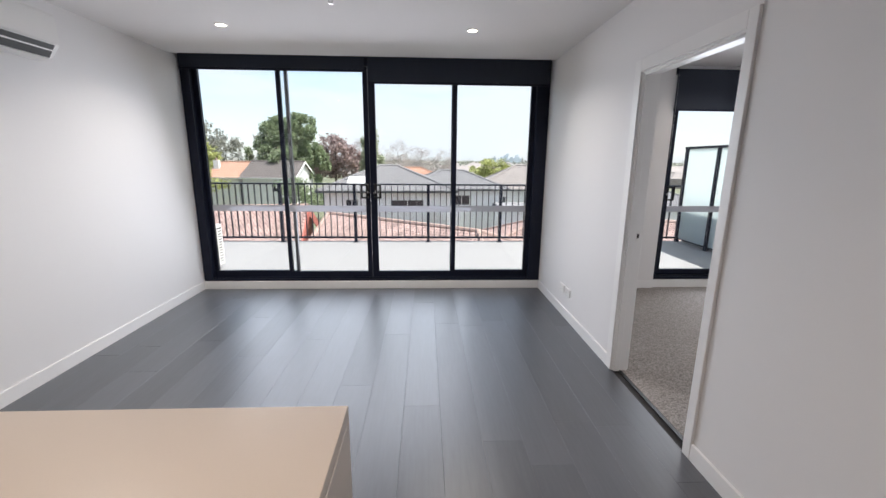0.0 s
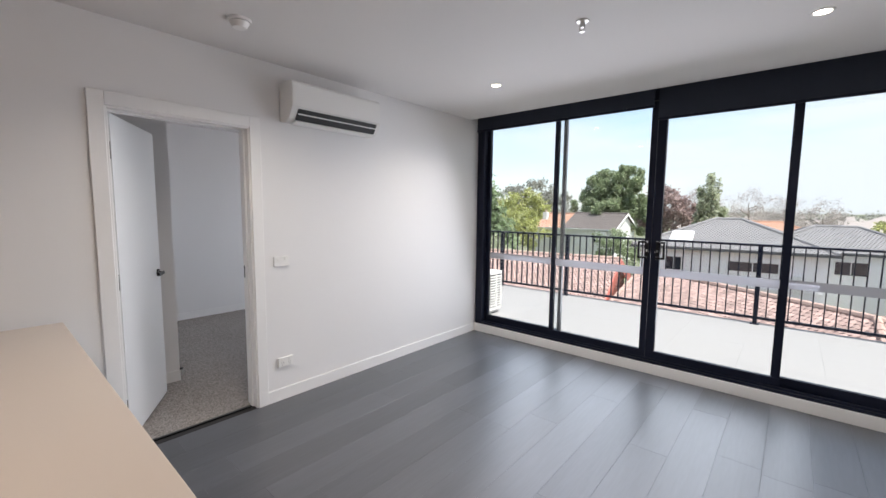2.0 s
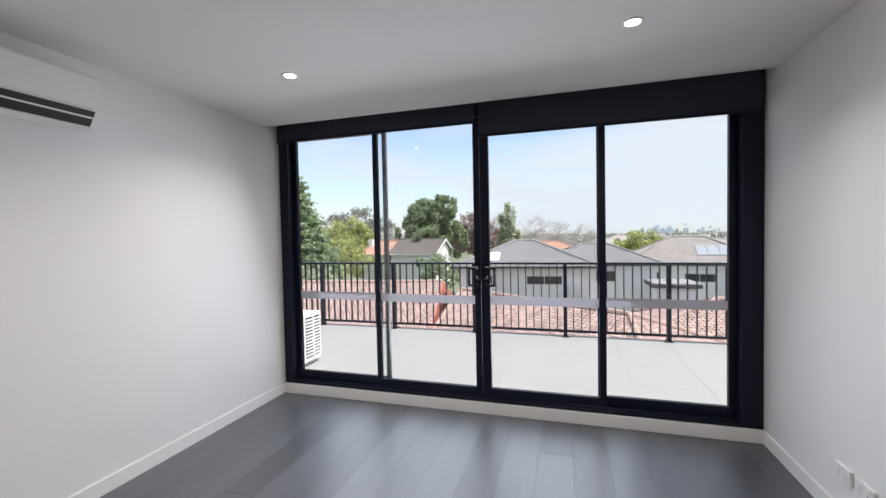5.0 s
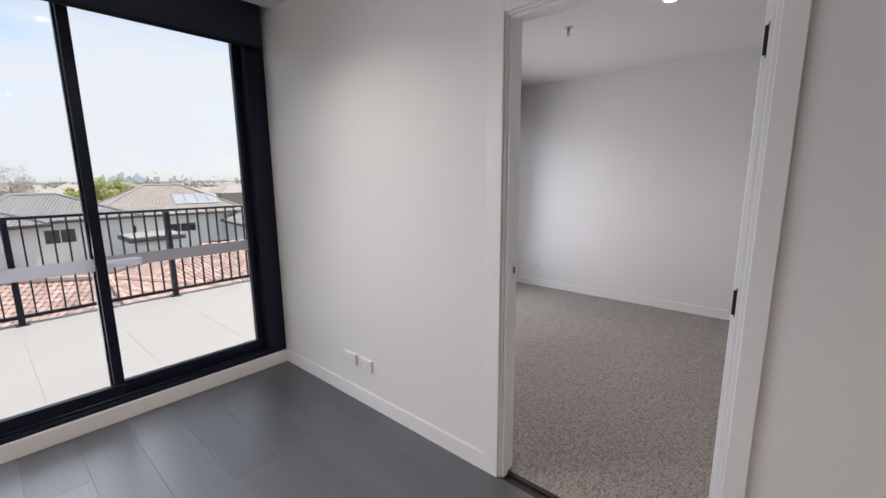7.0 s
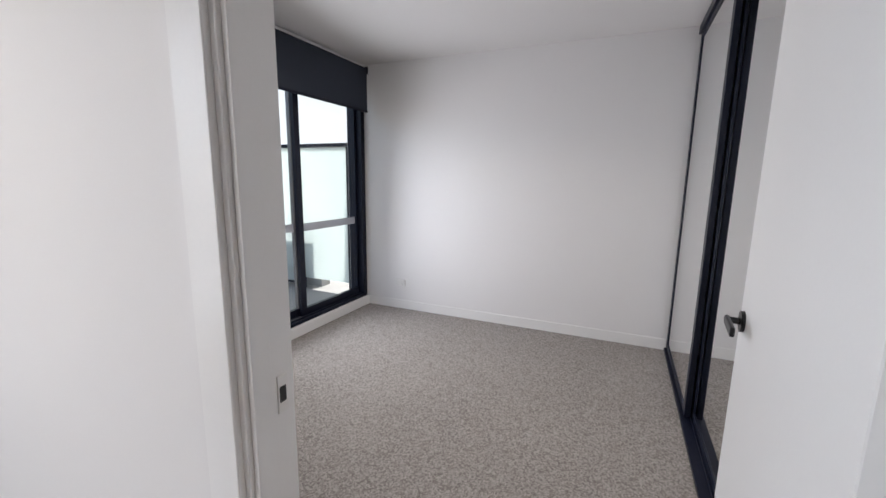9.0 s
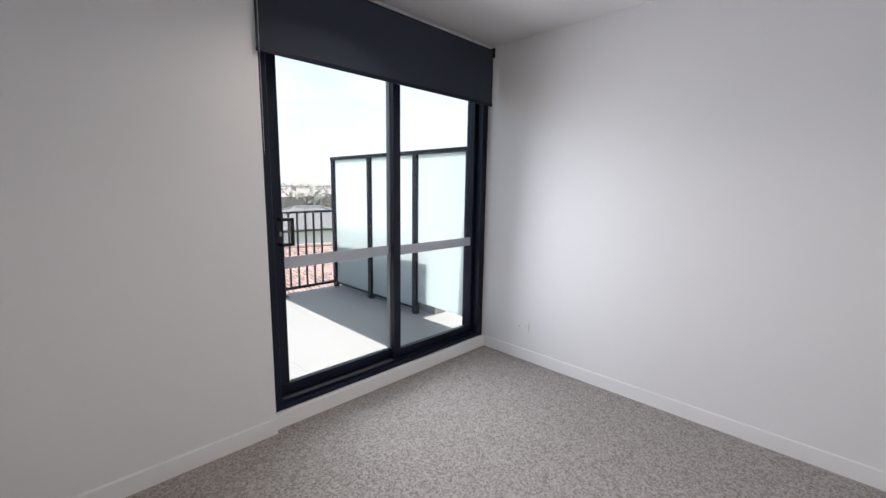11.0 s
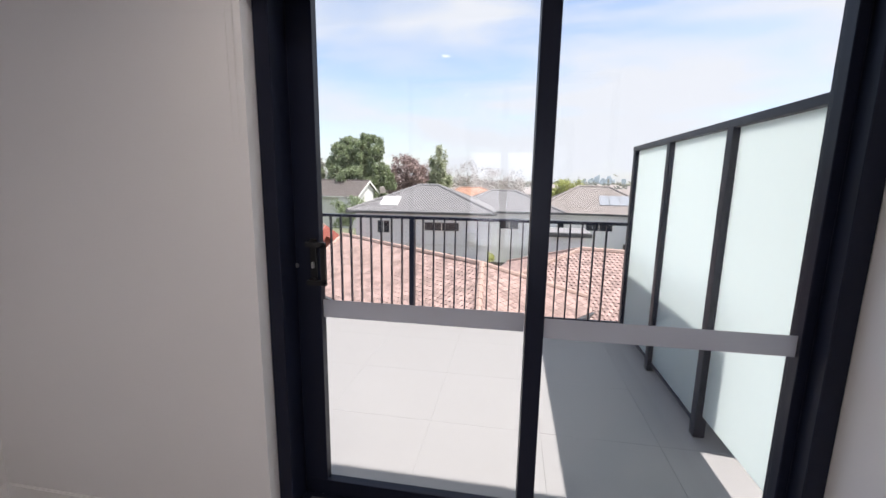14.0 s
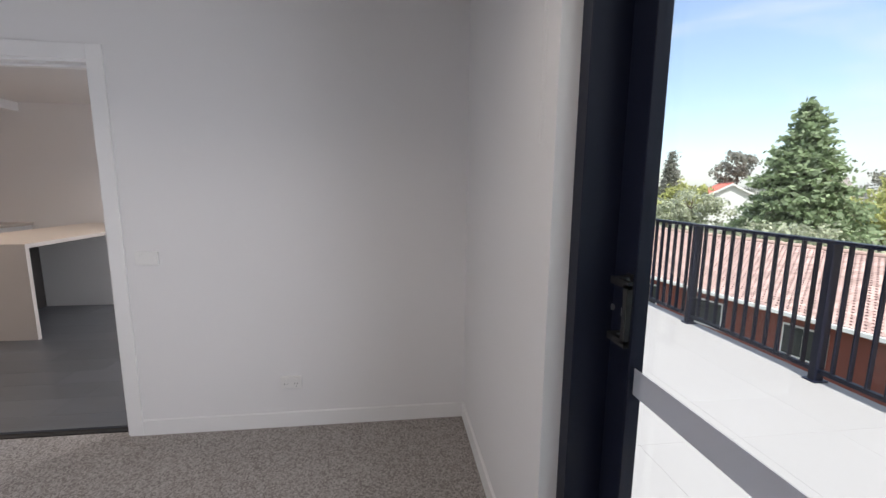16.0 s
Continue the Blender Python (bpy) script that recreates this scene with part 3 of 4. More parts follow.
sprinkler(-0.80, 2.935)
sprinkler(2.89, 3.21)
sm = thing("smoke_alarm", (-2.27, 1.70, CEIL), "round white smoke alarm on the ceiling", "smoke alarm")
part("base", tube(bmesh.new(), (-2.27, 1.70, CEIL - 0.012), (-2.27, 1.70, CEIL), 0.062, 0.065, n=32), M_plastic, sm)
bm = tube(bmesh.new(), (-2.27, 1.70, CEIL - 0.046), (-2.27, 1.70, CEIL - 0.016), 0.036, 0.052, n=32)
part("cover", bm, M_plastic, sm)
part("grille", tube(bmesh.new(), (-2.27, 1.70, CEIL - 0.018), (-2.27, 1.70, CEIL - 0.010), 0.047, n=32), M_dark, sm, "near-black ring standing in for the shade of the air slot")

# ---- air conditioner on the wall ----
AY0, AY1, AZ0, AZ1 = 2.20, 3.02, 2.14, 2.43
ac = thing("air_conditioner", (XL, 2.6, AZ0), "white wall-mounted split system air conditioner with an open louvre", "air conditioner")


def extrude_y(profile, y0, y1, bevel=0.0):
    bm = bmesh.new()
    a = [bm.verts.new((XL + x, y0, z)) for x, z in profile]
    b = [bm.verts.new((XL + x, y1, z)) for x, z in profile]
    n = len(profile)
    for k in range(n):
        bm.faces.new((a[k], a[(k + 1) % n], b[(k + 1) % n], b[k]))
    bm.faces.new(a)
    bm.faces.new(b[::-1])
    if bevel:
        bmesh.ops.bevel(bm, geom=list(bm.edges), offset=bevel, segments=3, affect="EDGES")
    return bm


part("body", extrude_y([(0.0, AZ0 + 0.01), (0.0, AZ1), (0.165, AZ1), (0.185, AZ1 - 0.02), (0.19, AZ0 + 0.10), (0.168, AZ0 + 0.075), (0.13, AZ0 + 0.018), (0.07, AZ0)], AY0, AY1, 0.005), M_plastic, ac, "glossy white casing")
part("outlet", extrude_y([(0.125, AZ0 + 0.018), (0.178, AZ0 + 0.09), (0.186, AZ0 + 0.088), (0.137, AZ0 + 0.012)], AY0 + 0.05, AY1 - 0.04), M_dark, ac, "near-black strip standing in for the shaded air outlet")
part("louvre", extrude_y([(0.158, AZ0 + 0.052), (0.161, AZ0 + 0.060), (0.172, AZ0 + 0.058), (0.168, AZ0 + 0.050)], AY0 + 0.055, AY1 - 0.045), M_plastic, ac, "white louvre blade")
part("flap", extrude_y([(0.07, AZ0 - 0.004), (0.140, AZ0 + 0.010), (0.143, AZ0 + 0.005), (0.072, AZ0 - 0.010)], AY0 + 0.05, AY1 - 0.04), M_plastic, ac, "white lower flap")
part("seam", extrude_y([(0.1893, AZ0 + 0.098), (0.1893, AZ0 + 0.101), (0.1915, AZ0 + 0.101), (0.1915, AZ0 + 0.098)], AY0 + 0.01, AY1 - 0.01), M_joinery, ac)

# ---- kitchen island and back bench ----
isl = thing("kitchen_island", (-1.5, 0.4, 0), "kitchen island with a warm white stone top and waterfall ends", "kitchen island")
part("worktop", boxes((-2.66, -0.378, -0.10, 0.915, 0.868, 0.908), bevel=0.003, segments=2), M_stone, isl, "warm white stone benchtop")
part("end_panel", boxes((-0.418, -0.378, -0.10, 0.915, 0.0, 0.8675), bevel=0.002), M_stone, isl, "stone waterfall end")
part("end_panel", boxes((-1.60, -1.56, 0.0, 0.915, 0.0, 0.8675), bevel=0.002), M_joinery, isl, "white panel beside the knee space")
part("cabinet", boxes((-2.66, -1.601, -0.06, 0.84, 0.0, 0.8675), bevel=0.002), M_joinery, isl)
part("back_panel", boxes((-1.559, -0.419, -0.06, 0.10, 0.0, 0.8675), bevel=0.002), M_joinery_dark, isl, "dark recessed panel")
kb = thing("kitchen_bench", (-1.6, -1.2, 0), "white kitchen base cabinets with a stone worktop against the wall", "kitchen cabinet")
part("worktop", boxes((XL + 0.003, -0.55, -1.497, -0.89, 0.868, 0.908), bevel=0.003), M_stone, kb, "stone benchtop")
part("plinth", boxes((XL + 0.003, -0.57, -1.497, -0.97, 0.0, 0.12)), M_joinery_dark, kb)
for k in range(4):
    xa = XL + 0.01 + k * 0.56
    c = part("cabinet_door", boxes((xa, xa + 0.553, -0.935, -0.915, 0.125, 0.862), bevel=0.0015), M_joinery, kb, "white cabinet door")
part("cabinet_body", boxes((XL + 0.003, -0.57, -1.497, -0.936, 0.12, 0.8675)), M_joinery, kb)
solid("bulkhead", boxes((XL, -0.5, -1.5, -0.88, 2.44, CEIL - 0.002)), M_ceil, "white plaster bulkhead above the kitchen bench", "bulkhead", "structure")

# ---- mirrored wardrobe ----
rb = thing("wardrobe", (3.4, 1.66, 0), "built-in wardrobe with black-framed sliding mirror doors", "wardrobe")
part("bottom_track", boxes((2.285, XB1 - 0.003, 1.60, 1.715, 0.0, 0.022), (2.285, XB1 - 0.003, 1.657, 1.663, 0.022, 0.032), bevel=0.001), M_black, rb, "black floor track")
part("top_track", boxes((2.285, XB1 - 0.003, 1.60, 1.715, 2.50, CEIL - 0.003), bevel=0.001), M_black, rb, "black ceiling track")
for x0, x1, y in ((3.37, XB1 - 0.004, 1.682), (2.29, 3.41, 1.640)):
    dr = part("sliding_door", boxes((x0, x0 + 0.06, y - 0.016, y + 0.016, 0.034, 2.498), (x1 - 0.06, x1, y - 0.016, y + 0.016, 0.034, 2.498),
                                    (x0 + 0.06, x1 - 0.06, y - 0.016, y + 0.016, 0.034, 0.075), (x0 + 0.06, x1 - 0.06, y - 0.016, y + 0.016, 2.46, 2.498), bevel=0.0015), M_black, rb, "black aluminium door frame")
    part("mirror", boxes((x0 + 0.06, x1 - 0.06, y + 0.006, y + 0.010, 0.075, 2.46)), M_mirror, dr, "clear mirror panel")

# small brushed door stop on the second bedroom's floor
ds = thing("door_stop", (-3.98, 1.80, 0), "small steel door stop on the carpet", "door stop")
part("post", tube(bmesh.new(), (-3.98, 1.80, 0), (-3.98, 1.80, 0.03), 0.016, 0.013, n=16), M_steel, ds)
part("buffer", tube(bmesh.new(), (-3.98, 1.80, 0.03), (-3.98, 1.80, 0.042), 0.017, n=16), M_dark, ds, "black rubber buffer")
# ---- balcony ----
DZ = 0.035
bal = solid("balcony_floor", boxes((-7.6, 4.65, 4.95, 7.46, -0.35, DZ - 0.0025)), M_grout, "pale porcelain paved balcony floor", "balcony floor", "structure")
solid("neighbour_balcony", boxes((4.65, 8.5, 4.95, 7.46, -0.35, DZ - 0.02)), M_render, "pale paved floor of the adjoining balcony", "balcony floor", "structure")
# assumed block, added so that the screen's lower glass falls into shade
solid("screen_shade_block", boxes((4.72, 4.88, 5.55, 7.42, DZ - 0.02, 0.85)), M_render, "assumed low block added behind the frosted screen to shade its glass", "wall", "structure")
solid("building_base", boxes((-7.6, 8.5, -3.5, 7.4, -6.4, -0.36)), M_render, "rendered lower storey of the apartment block", "building", "structure")
solid("facade_upper", boxes((-7.6, -6.08, 4.6, 4.95, -0.2, 3.0), (4.73, 8.5, 4.6, 4.95, -0.2, 3.0)), M_render, "grey rendered outer wall", "wall", "structure")

RY, RTOP = 7.375, 1.098
rail = thing("balcony_railing", (0, RY, DZ), "black powder-coated steel balustrade with flat balusters", "railing")
X_END = 4.56
part("top_rail", boxes((-7.5, X_END, RY - 0.032, RY + 0.032, RTOP - 0.028, RTOP), bevel=0.003), M_black, rail)
part("bottom_rail", boxes((-7.5, X_END, RY - 0.016, RY + 0.016, 0.10, 0.135), bevel=0.002), M_black, rail)
POSTS = [3.83 - 1.3225 * k for k in range(9)]
post_me = mesh_of("post", boxes((-0.025, 0.025, -0.04, 0.04, 0.0, RTOP - 0.026 - DZ), bevel=0.002), M_black)
bar_me = mesh_of("baluster", boxes((-0.006, 0.006, -0.019, 0.019, 0.0, RTOP - 0.028 - 0.135), bevel=0.0012), M_black)
foot_me = mesh_of("foot_plate", boxes((-0.05, 0.05, -0.06, 0.06, 0.0, 0.010), bevel=0.002), M_black)
for k, x in enumerate(POSTS):
    piece("post", post_me, rail, (x, RY, DZ))
    piece("foot_plate", foot_me, rail, (x, RY, DZ))
    if k + 1 < len(POSTS):
        for j in range(1, 12):
            piece("baluster", bar_me, rail, (x - 1.3225 * j / 12, RY, 0.135))
for j in range(1, 6):
    piece("baluster", bar_me, rail, (3.83 + 0.1105 * j, RY, 0.135))

SX, STOP = 4.60, 1.79
scr = thing("privacy_screen", (SX, 6.2, DZ), "frosted glass privacy screen in a black steel frame", "privacy screen")
ys = (7.40, 6.57, 5.735, 4.985)
spost_me = mesh_of("post", boxes((-0.03, 0.03, -0.03, 0.03, 0, STOP - 0.04 - DZ), bevel=0.002), M_black)
for y in ys:
    piece("post", spost_me, scr, (SX, y, DZ))
part("top_rail", boxes((SX - 0.03, SX + 0.03, 4.952, 7.445, STOP - 0.04, STOP), bevel=0.002), M_black, scr, "black capping rail")
for ya, yb in zip(ys[1:], ys):
    last = ya < 5.0
    part("panel", boxes((SX + 0.004, SX + 0.014, ya + 0.032, yb - 0.032, 0.17 if last else 0.10, STOP - 0.042)), M_frost, scr, "frosted glass panel")
    if not last:
        part("channel", boxes((SX - 0.006, SX + 0.024, ya + 0.031, yb - 0.031, 0.085, 0.105)), M_black, scr, "black lower channel")

# condenser unit
hv = thing("outdoor_unit", (-3.3900, 5.43, DZ), "white louvred air conditioner condenser standing on the balcony", "outdoor unit")
part("casing", boxes((-3.8000, -2.9750, 5.27, 5.60, DZ + 0.05, 0.64), bevel=0.012, segments=2), M_plastic, hv)
part("foot", boxes((-3.6900, -3.5900, 5.27, 5.60, DZ, DZ + 0.05)), M_plastic, hv)
part("foot", boxes((-3.1400, -3.0400, 5.27, 5.60, DZ, DZ + 0.05)), M_plastic, hv)
part("coil_opening", boxes((-2.9760, -2.9735, 5.30, 5.57, 0.14, 0.60)), M_dark, hv, "dark coil behind the louvres")
for k in range(12):
    z = 0.155 + k * 0.037
    part("louvre", boxes((-2.9740, -2.9600, 5.30, 5.57, z, z + 0.017), bevel=0.002), M_plastic, hv, "white louvre slat")
part("louvre_rib", boxes((-2.9740, -2.9580, 5.425, 5.445, 0.14, 0.60), bevel=0.002), M_plastic, hv)

# ---- outdoors: ground, houses, trees ----
GZ = -6.3
M_ground = mat("grass_and_yards", (0.13, 0.14, 0.085), 0.95, vary=0.5, big=0.12, fine=3.0, bump=0.2)
M_terracotta = mat("weathered_terracotta_tile", (0.33, 0.23, 0.205), 0.8, vary=0.45, big=0.6, fine=12, bump=0.3, pieces=0.5)
M_ridge = mat("terracotta_ridge", (0.38, 0.27, 0.23), 0.8, vary=0.25, fine=12, bump=0.3)
M_orange = mat("faded_red_paint", (0.47, 0.135, 0.10), 0.6, vary=0.12, fine=20, bump=0.1)
M_brick = mat("dark_red_brick", (0.20, 0.060, 0.045), 0.85, vary=0.25, big=2, fine=25, bump=0.3)
M_greytile = mat("grey_concrete_tile", (0.21, 0.205, 0.21), 0.85, vary=0.2, big=0.5, fine=10, bump=0.3, pieces=0.4)
M_browntile = mat("brown_grey_tile", (0.27, 0.24, 0.225), 0.8, vary=0.25, big=0.5, fine=8, bump=0.3, pieces=0.4)
M_orangetile = mat("faded_orange_tile", (0.42, 0.24, 0.17), 0.8, vary=0.25, big=0.5, fine=8, bump=0.3, pieces=0.4)
M_oldtile = mat("dark_slate_brown_tile", (0.125, 0.108, 0.102), 0.8, vary=0.25, big=0.5, fine=8, bump=0.3, pieces=0.4)
M_pale = mat("pale_grey_weatherboard", (0.82, 0.82, 0.83), 0.7, vary=0.06, fine=20, bump=0.1)
M_white = mat("white_weatherboard", (0.74, 0.74, 0.73), 0.7, vary=0.05, fine=20, bump=0.1)
M_gutter = mat("dark_gutter", (0.07, 0.075, 0.08), 0.5, vary=0.1)
M_wglass = mat("dark_house_glass", (0.03, 0.035, 0.045), 0.08, vary=0.2, bump=0.0)
M_solar = mat("solar_panel", (0.27, 0.29, 0.32), 0.2, vary=0.2, bump=0.0)
M_fence = mat("grey_paling_timber", (0.13, 0.115, 0.10), 0.9, vary=0.3, fine=30, bump=0.3, stretch=(6, 6, 0.5), pieces=0.5)
M_bark = mat("bark", (0.11, 0.085, 0.065), 0.9, vary=0.3, fine=15, bump=0.5)


def leaf_mat(name, color):
    m = mat(name, color, 0.6, vary=0.45, big=0.5, fine=6, bump=0.0, pieces=0.6)
    t = m.node_tree
    b, out = t.nodes["Principled BSDF"], t.nodes["Material Output"]
    thin = node(t, "ShaderNodeBsdfTranslucent")
    t.links.new(b.inputs["Base Color"].links[0].from_socket, thin.inputs["Color"])
    mx = node(t, "ShaderNodeMixShader")
    mx.inputs[0].default_value = 0.45
    t.links.new(b.outputs[0], mx.inputs[1])
    t.links.new(thin.outputs[0], mx.inputs[2])
    t.links.new(mx.outputs[0], out.inputs["Surface"])
    return m


M_leaf_dark = leaf_mat("dark_cypress_leaf", (0.27, 0.325, 0.19))
M_leaf_spruce = leaf_mat("blue_green_needles", (0.25, 0.32, 0.18))
M_leaf_lime = leaf_mat("lime_leaf", (0.42, 0.44, 0.17))
M_leaf_light = leaf_mat("light_spring_leaf", (0.42, 0.45, 0.32))
M_leaf_purple = leaf_mat("purple_plum_leaf", (0.37, 0.28, 0.265))
M_leaf_grey = leaf_mat("grey_green_gum_leaf", (0.28, 0.28, 0.24))
M_leaf_twig = leaf_mat("bare_twigs", (0.44, 0.39, 0.365))
# far leaves: the haze of distance is put into this pale grey colour
M_leaf_far = leaf_mat("far_leaf_haze_in_colour", (0.32, 0.32, 0.285))
# towers take a colour near the sky's, which imitates haze over them
M_city = mat("far_towers_haze_in_colour", (0.62, 0.68, 0.76), 0.9, vary=0.06, big=0.02, fine=0.2, bump=0.0)

solid("ground", boxes((-3500, 3500, -600, 3800, GZ - 1.0, GZ)), M_ground, "suburban yards and lawns reaching the horizon", "ground", "structure")


def raw_mesh(name, verts, faces, material):
    me = bpy.data.meshes.new(name)
    me.from_pydata(verts, [], faces)
    me.materials.append(material)
    me.update()
    return me


def raw_part(name, verts, faces, material, parent, label="", kind=""):
    at = np.array(ORIGIN.get(parent, Vector((0, 0, 0)))) if parent else np.zeros(3)
    ob = new(name, raw_mesh(name, (np.asarray(verts) - at).tolist(), faces, material))
    if parent:
        ob.parent = parent
        ORIGIN[ob] = Vector(at)
    if label:
        ob["label"] = label
    if kind:
        ob["kind"] = kind
    return ob


TILE = ([(-0.5, 0, 0.015), (0.0, 0, 0.055), (0.5, 0, 0.015), (-0.5, 1, 0.0), (0.0, 1, 0.035), (0.5, 1, 0.0), (-0.5, 0, -0.02), (0.0, 0, 0.0), (0.5, 0, -0.02)],
        [(0, 1, 4, 3), (1, 2, 5, 4), (6, 7, 1, 0), (7, 8, 2, 1)])


def tile_slope(parent, p0, along, up, length, inset0, inset1, rise, material, tw=0.21, th=0.22, single=0):
    """Tiles course by course on one roof slope; p0 is the lower corner, the sides lean in by inset0 and inset1 per metre up the slope."""
    along, up = Vector(along).normalized(), Vector(up).normalized()
    nrm = along.cross(up).normalized()
    if nrm.z < 0:
        nrm = -nrm
    spots = []
    r = 0
    while r * th < rise - 0.02:
        s = r * th
        a0, a1 = inset0 * s, length - inset1 * s
        k = 0
        x = a0 + tw / 2 + (0.5 * tw if r % 2 else 0)
        while x < a1 - tw * 0.2:
            spots.append((x, s))
            x += tw
        r += 1
    tv = np.array(TILE[0])
    basis = np.array([along, up, nrm])
    verts, faces = [], []
    ones = spots[:single]
    for i, (x, s) in enumerate(spots[single:]):
        loc = tv * np.array([tw, th * 1.06, 1.0]) + np.array([x, s, 0])
        verts.append(loc @ basis + np.array(p0))
        faces += [tuple(9 * i + q for q in f) for f in TILE[1]]
    if verts:
        raw_part("roof_tiles", np.concatenate(verts), faces, material, parent, kind="stuff")
    if ones:
        me = raw_mesh("roof_tile", (tv * np.array([tw, th * 1.06, 1.0])).tolist(), TILE[1], material)
        turn = Matrix((along, up, nrm)).transposed().to_4x4()
        for x, s in ones:
            ob = new("roof_tile", me)
            ob.parent = parent
            ob.matrix_basis = Matrix.Translation(Vector(p0) + along * x + up * s - ORIGIN[parent]) @ turn


def caps(parent, a, b, material, r=0.13):
    """Half-round ridge caps laid end to end."""
    a, b = Vector(a), Vector(b)
    n = max(2, int((b - a).length / 0.42))
    bm = bmesh.new()
    for k in range(n):
        p, q = a.lerp(b, k / n), a.lerp(b, (k + 1.08) / n)
        tube(bm, p, q, r * 1.08, r * 0.92, n=8)
    part("ridge_caps", bm, material, parent)


def slab_roof(parent, corners, material, thick=0.12):
    """A flat roof slope with thickness."""
    c = [Vector(p) for p in corners]
    verts = [tuple(p) for p in c] + [tuple(p - Vector((0, 0, thick))) for p in c]
    n = len(c)
    faces = [tuple(range(n)), tuple(range(2 * n - 1, n - 1, -1))] + [(k, n + k, n + (k + 1) % n, (k + 1) % n) for k in range(n)]
    raw_part("roof", verts, faces, material, parent)


class Local:
    """A house's own axes: u along the ridge, n across, on the ground plan."""

    def __init__(self, x, y, degrees):
        self.o = Vector((x, y, 0))
        self.u = Vector((math.cos(radians(degrees)), math.sin(radians(degrees)), 0))
        self.n = Vector((-self.u.y, self.u.x, 0))

    def __call__(self, a, b, z):
        p = self.o + self.u * a + self.n * b
        return Vector((p.x, p.y, z))


def wall_box(parent, loc, a0, a1, b0, b1, z0, z1, material, name="wall", label=""):
    c = [loc(a0, b0, z0), loc(a1, b0, z0), loc(a1, b1, z0), loc(a0, b1, z0), loc(a0, b0, z1), loc(a1, b0, z1), loc(a1, b1, z1), loc(a0, b1, z1)]
    f = [(0, 3, 2, 1), (4, 5, 6, 7), (0, 1, 5, 4), (1, 2, 6, 5), (2, 3, 7, 6), (3, 0, 4, 7)]
    return raw_part(name, [tuple(p) for p in c], f, material, parent, label)


def house_window(parent, loc, a, b, z0, z1, w, material=None):
    """A framed window standing proud of the wall that faces -n."""
    f = wall_box(parent, loc, a - w / 2 - 0.07, a + w / 2 + 0.07, b - 0.05, b + 0.02, z0 - 0.07, z1 + 0.07, M_white if not material else material, "window")
    wall_box(f, loc, a - w / 2, a + w / 2, b - 0.065, b - 0.045, z0, z1, M_wglass, "pane", "dark reflecting pane")
    wall_box(f, loc, a - 0.025, a + 0.025, b - 0.08, b - 0.06, z0, z1, M_white if not material else material, "mullion")


def hip_house(at, degrees, la, lb, ze, zp, ridge, label, wall_m, roof_m, windows=(), cap_m=None, tw=0.21, th=0.22, single=0, gutter=M_gutter):
    """A hip-roofed house: la, lb half sizes along and across, eave and peak heights, ends of the ridge."""
    r0, r1 = ridge if isinstance(ridge, tuple) else (-ridge, ridge)
    loc = Local(at[0], at[1], degrees)
    h = thing("house", (at[0], at[1], GZ), label, "house")
    wall_box(h, loc, -la + 0.5, la - 0.5, -lb + 0.5, lb - 0.5, GZ, ze, wall_m)
    E = [loc(-la, -lb, ze), loc(la, -lb, ze), loc(la, lb, ze), loc(-la, lb, ze)]
    R = [loc(r0, 0, zp), loc(r1, 0, zp)]
    slab_roof(h, [E[0], E[1], R[1], R[0]], roof_m)
    slab_roof(h, [E[1], E[2], R[1]], roof_m)
    slab_roof(h, [E[2], E[3], R[0], R[1]], roof_m)
    slab_roof(h, [E[3], E[0], R[0]], roof_m)
    rise = math.hypot(lb, zp - ze)
    tile_slope(h, E[0] + Vector((0, 0, 0.01)), loc.u, R[0] - loc(r0, -lb, ze), 2 * la, (r0 + la) / rise, (la - r1) / rise, rise, roof_m, tw, th, single)
    ra, rb = math.hypot(la - r1, zp - ze), math.hypot(la + r0, zp - ze)
    tile_slope(h, E[1] + Vector((0, 0, 0.01)), loc.n, R[1] - loc(la, 0, ze), 2 * lb, lb / ra, lb / ra, ra, roof_m, tw, th)
    if r0 > -la:
        tile_slope(h, E[3] + Vector((0, 0, 0.01)), -loc.n, R[0] - loc(-la, 0, ze), 2 * lb, lb / rb, lb / rb, rb, roof_m, tw, th)
    up = Vector((0, 0, 0.03))
    caps(h, R[0] + up, R[1] + up, cap_m or roof_m)
    for e, r in ((E[0], R[0]), (E[1], R[1]), (E[2], R[1]), (E[3], R[0])):
        caps(h, e + up, r + up, cap_m or roof_m)
    for a0, a1, b0, b1 in ((-la - 0.1, la + 0.1, -lb - 0.12, -lb), (la, la + 0.12, -lb, lb), (-la - 0.12, -la, -lb, lb)):
        wall_box(h, loc, a0, a1, b0, b1, ze - 0.16, ze + 0.01, gutter, "gutter", "dark gutter")
    for a, z0, z1, w in windows:
        house_window(h, loc, a, -lb + 0.5, z0, z1, w)
    return h, loc


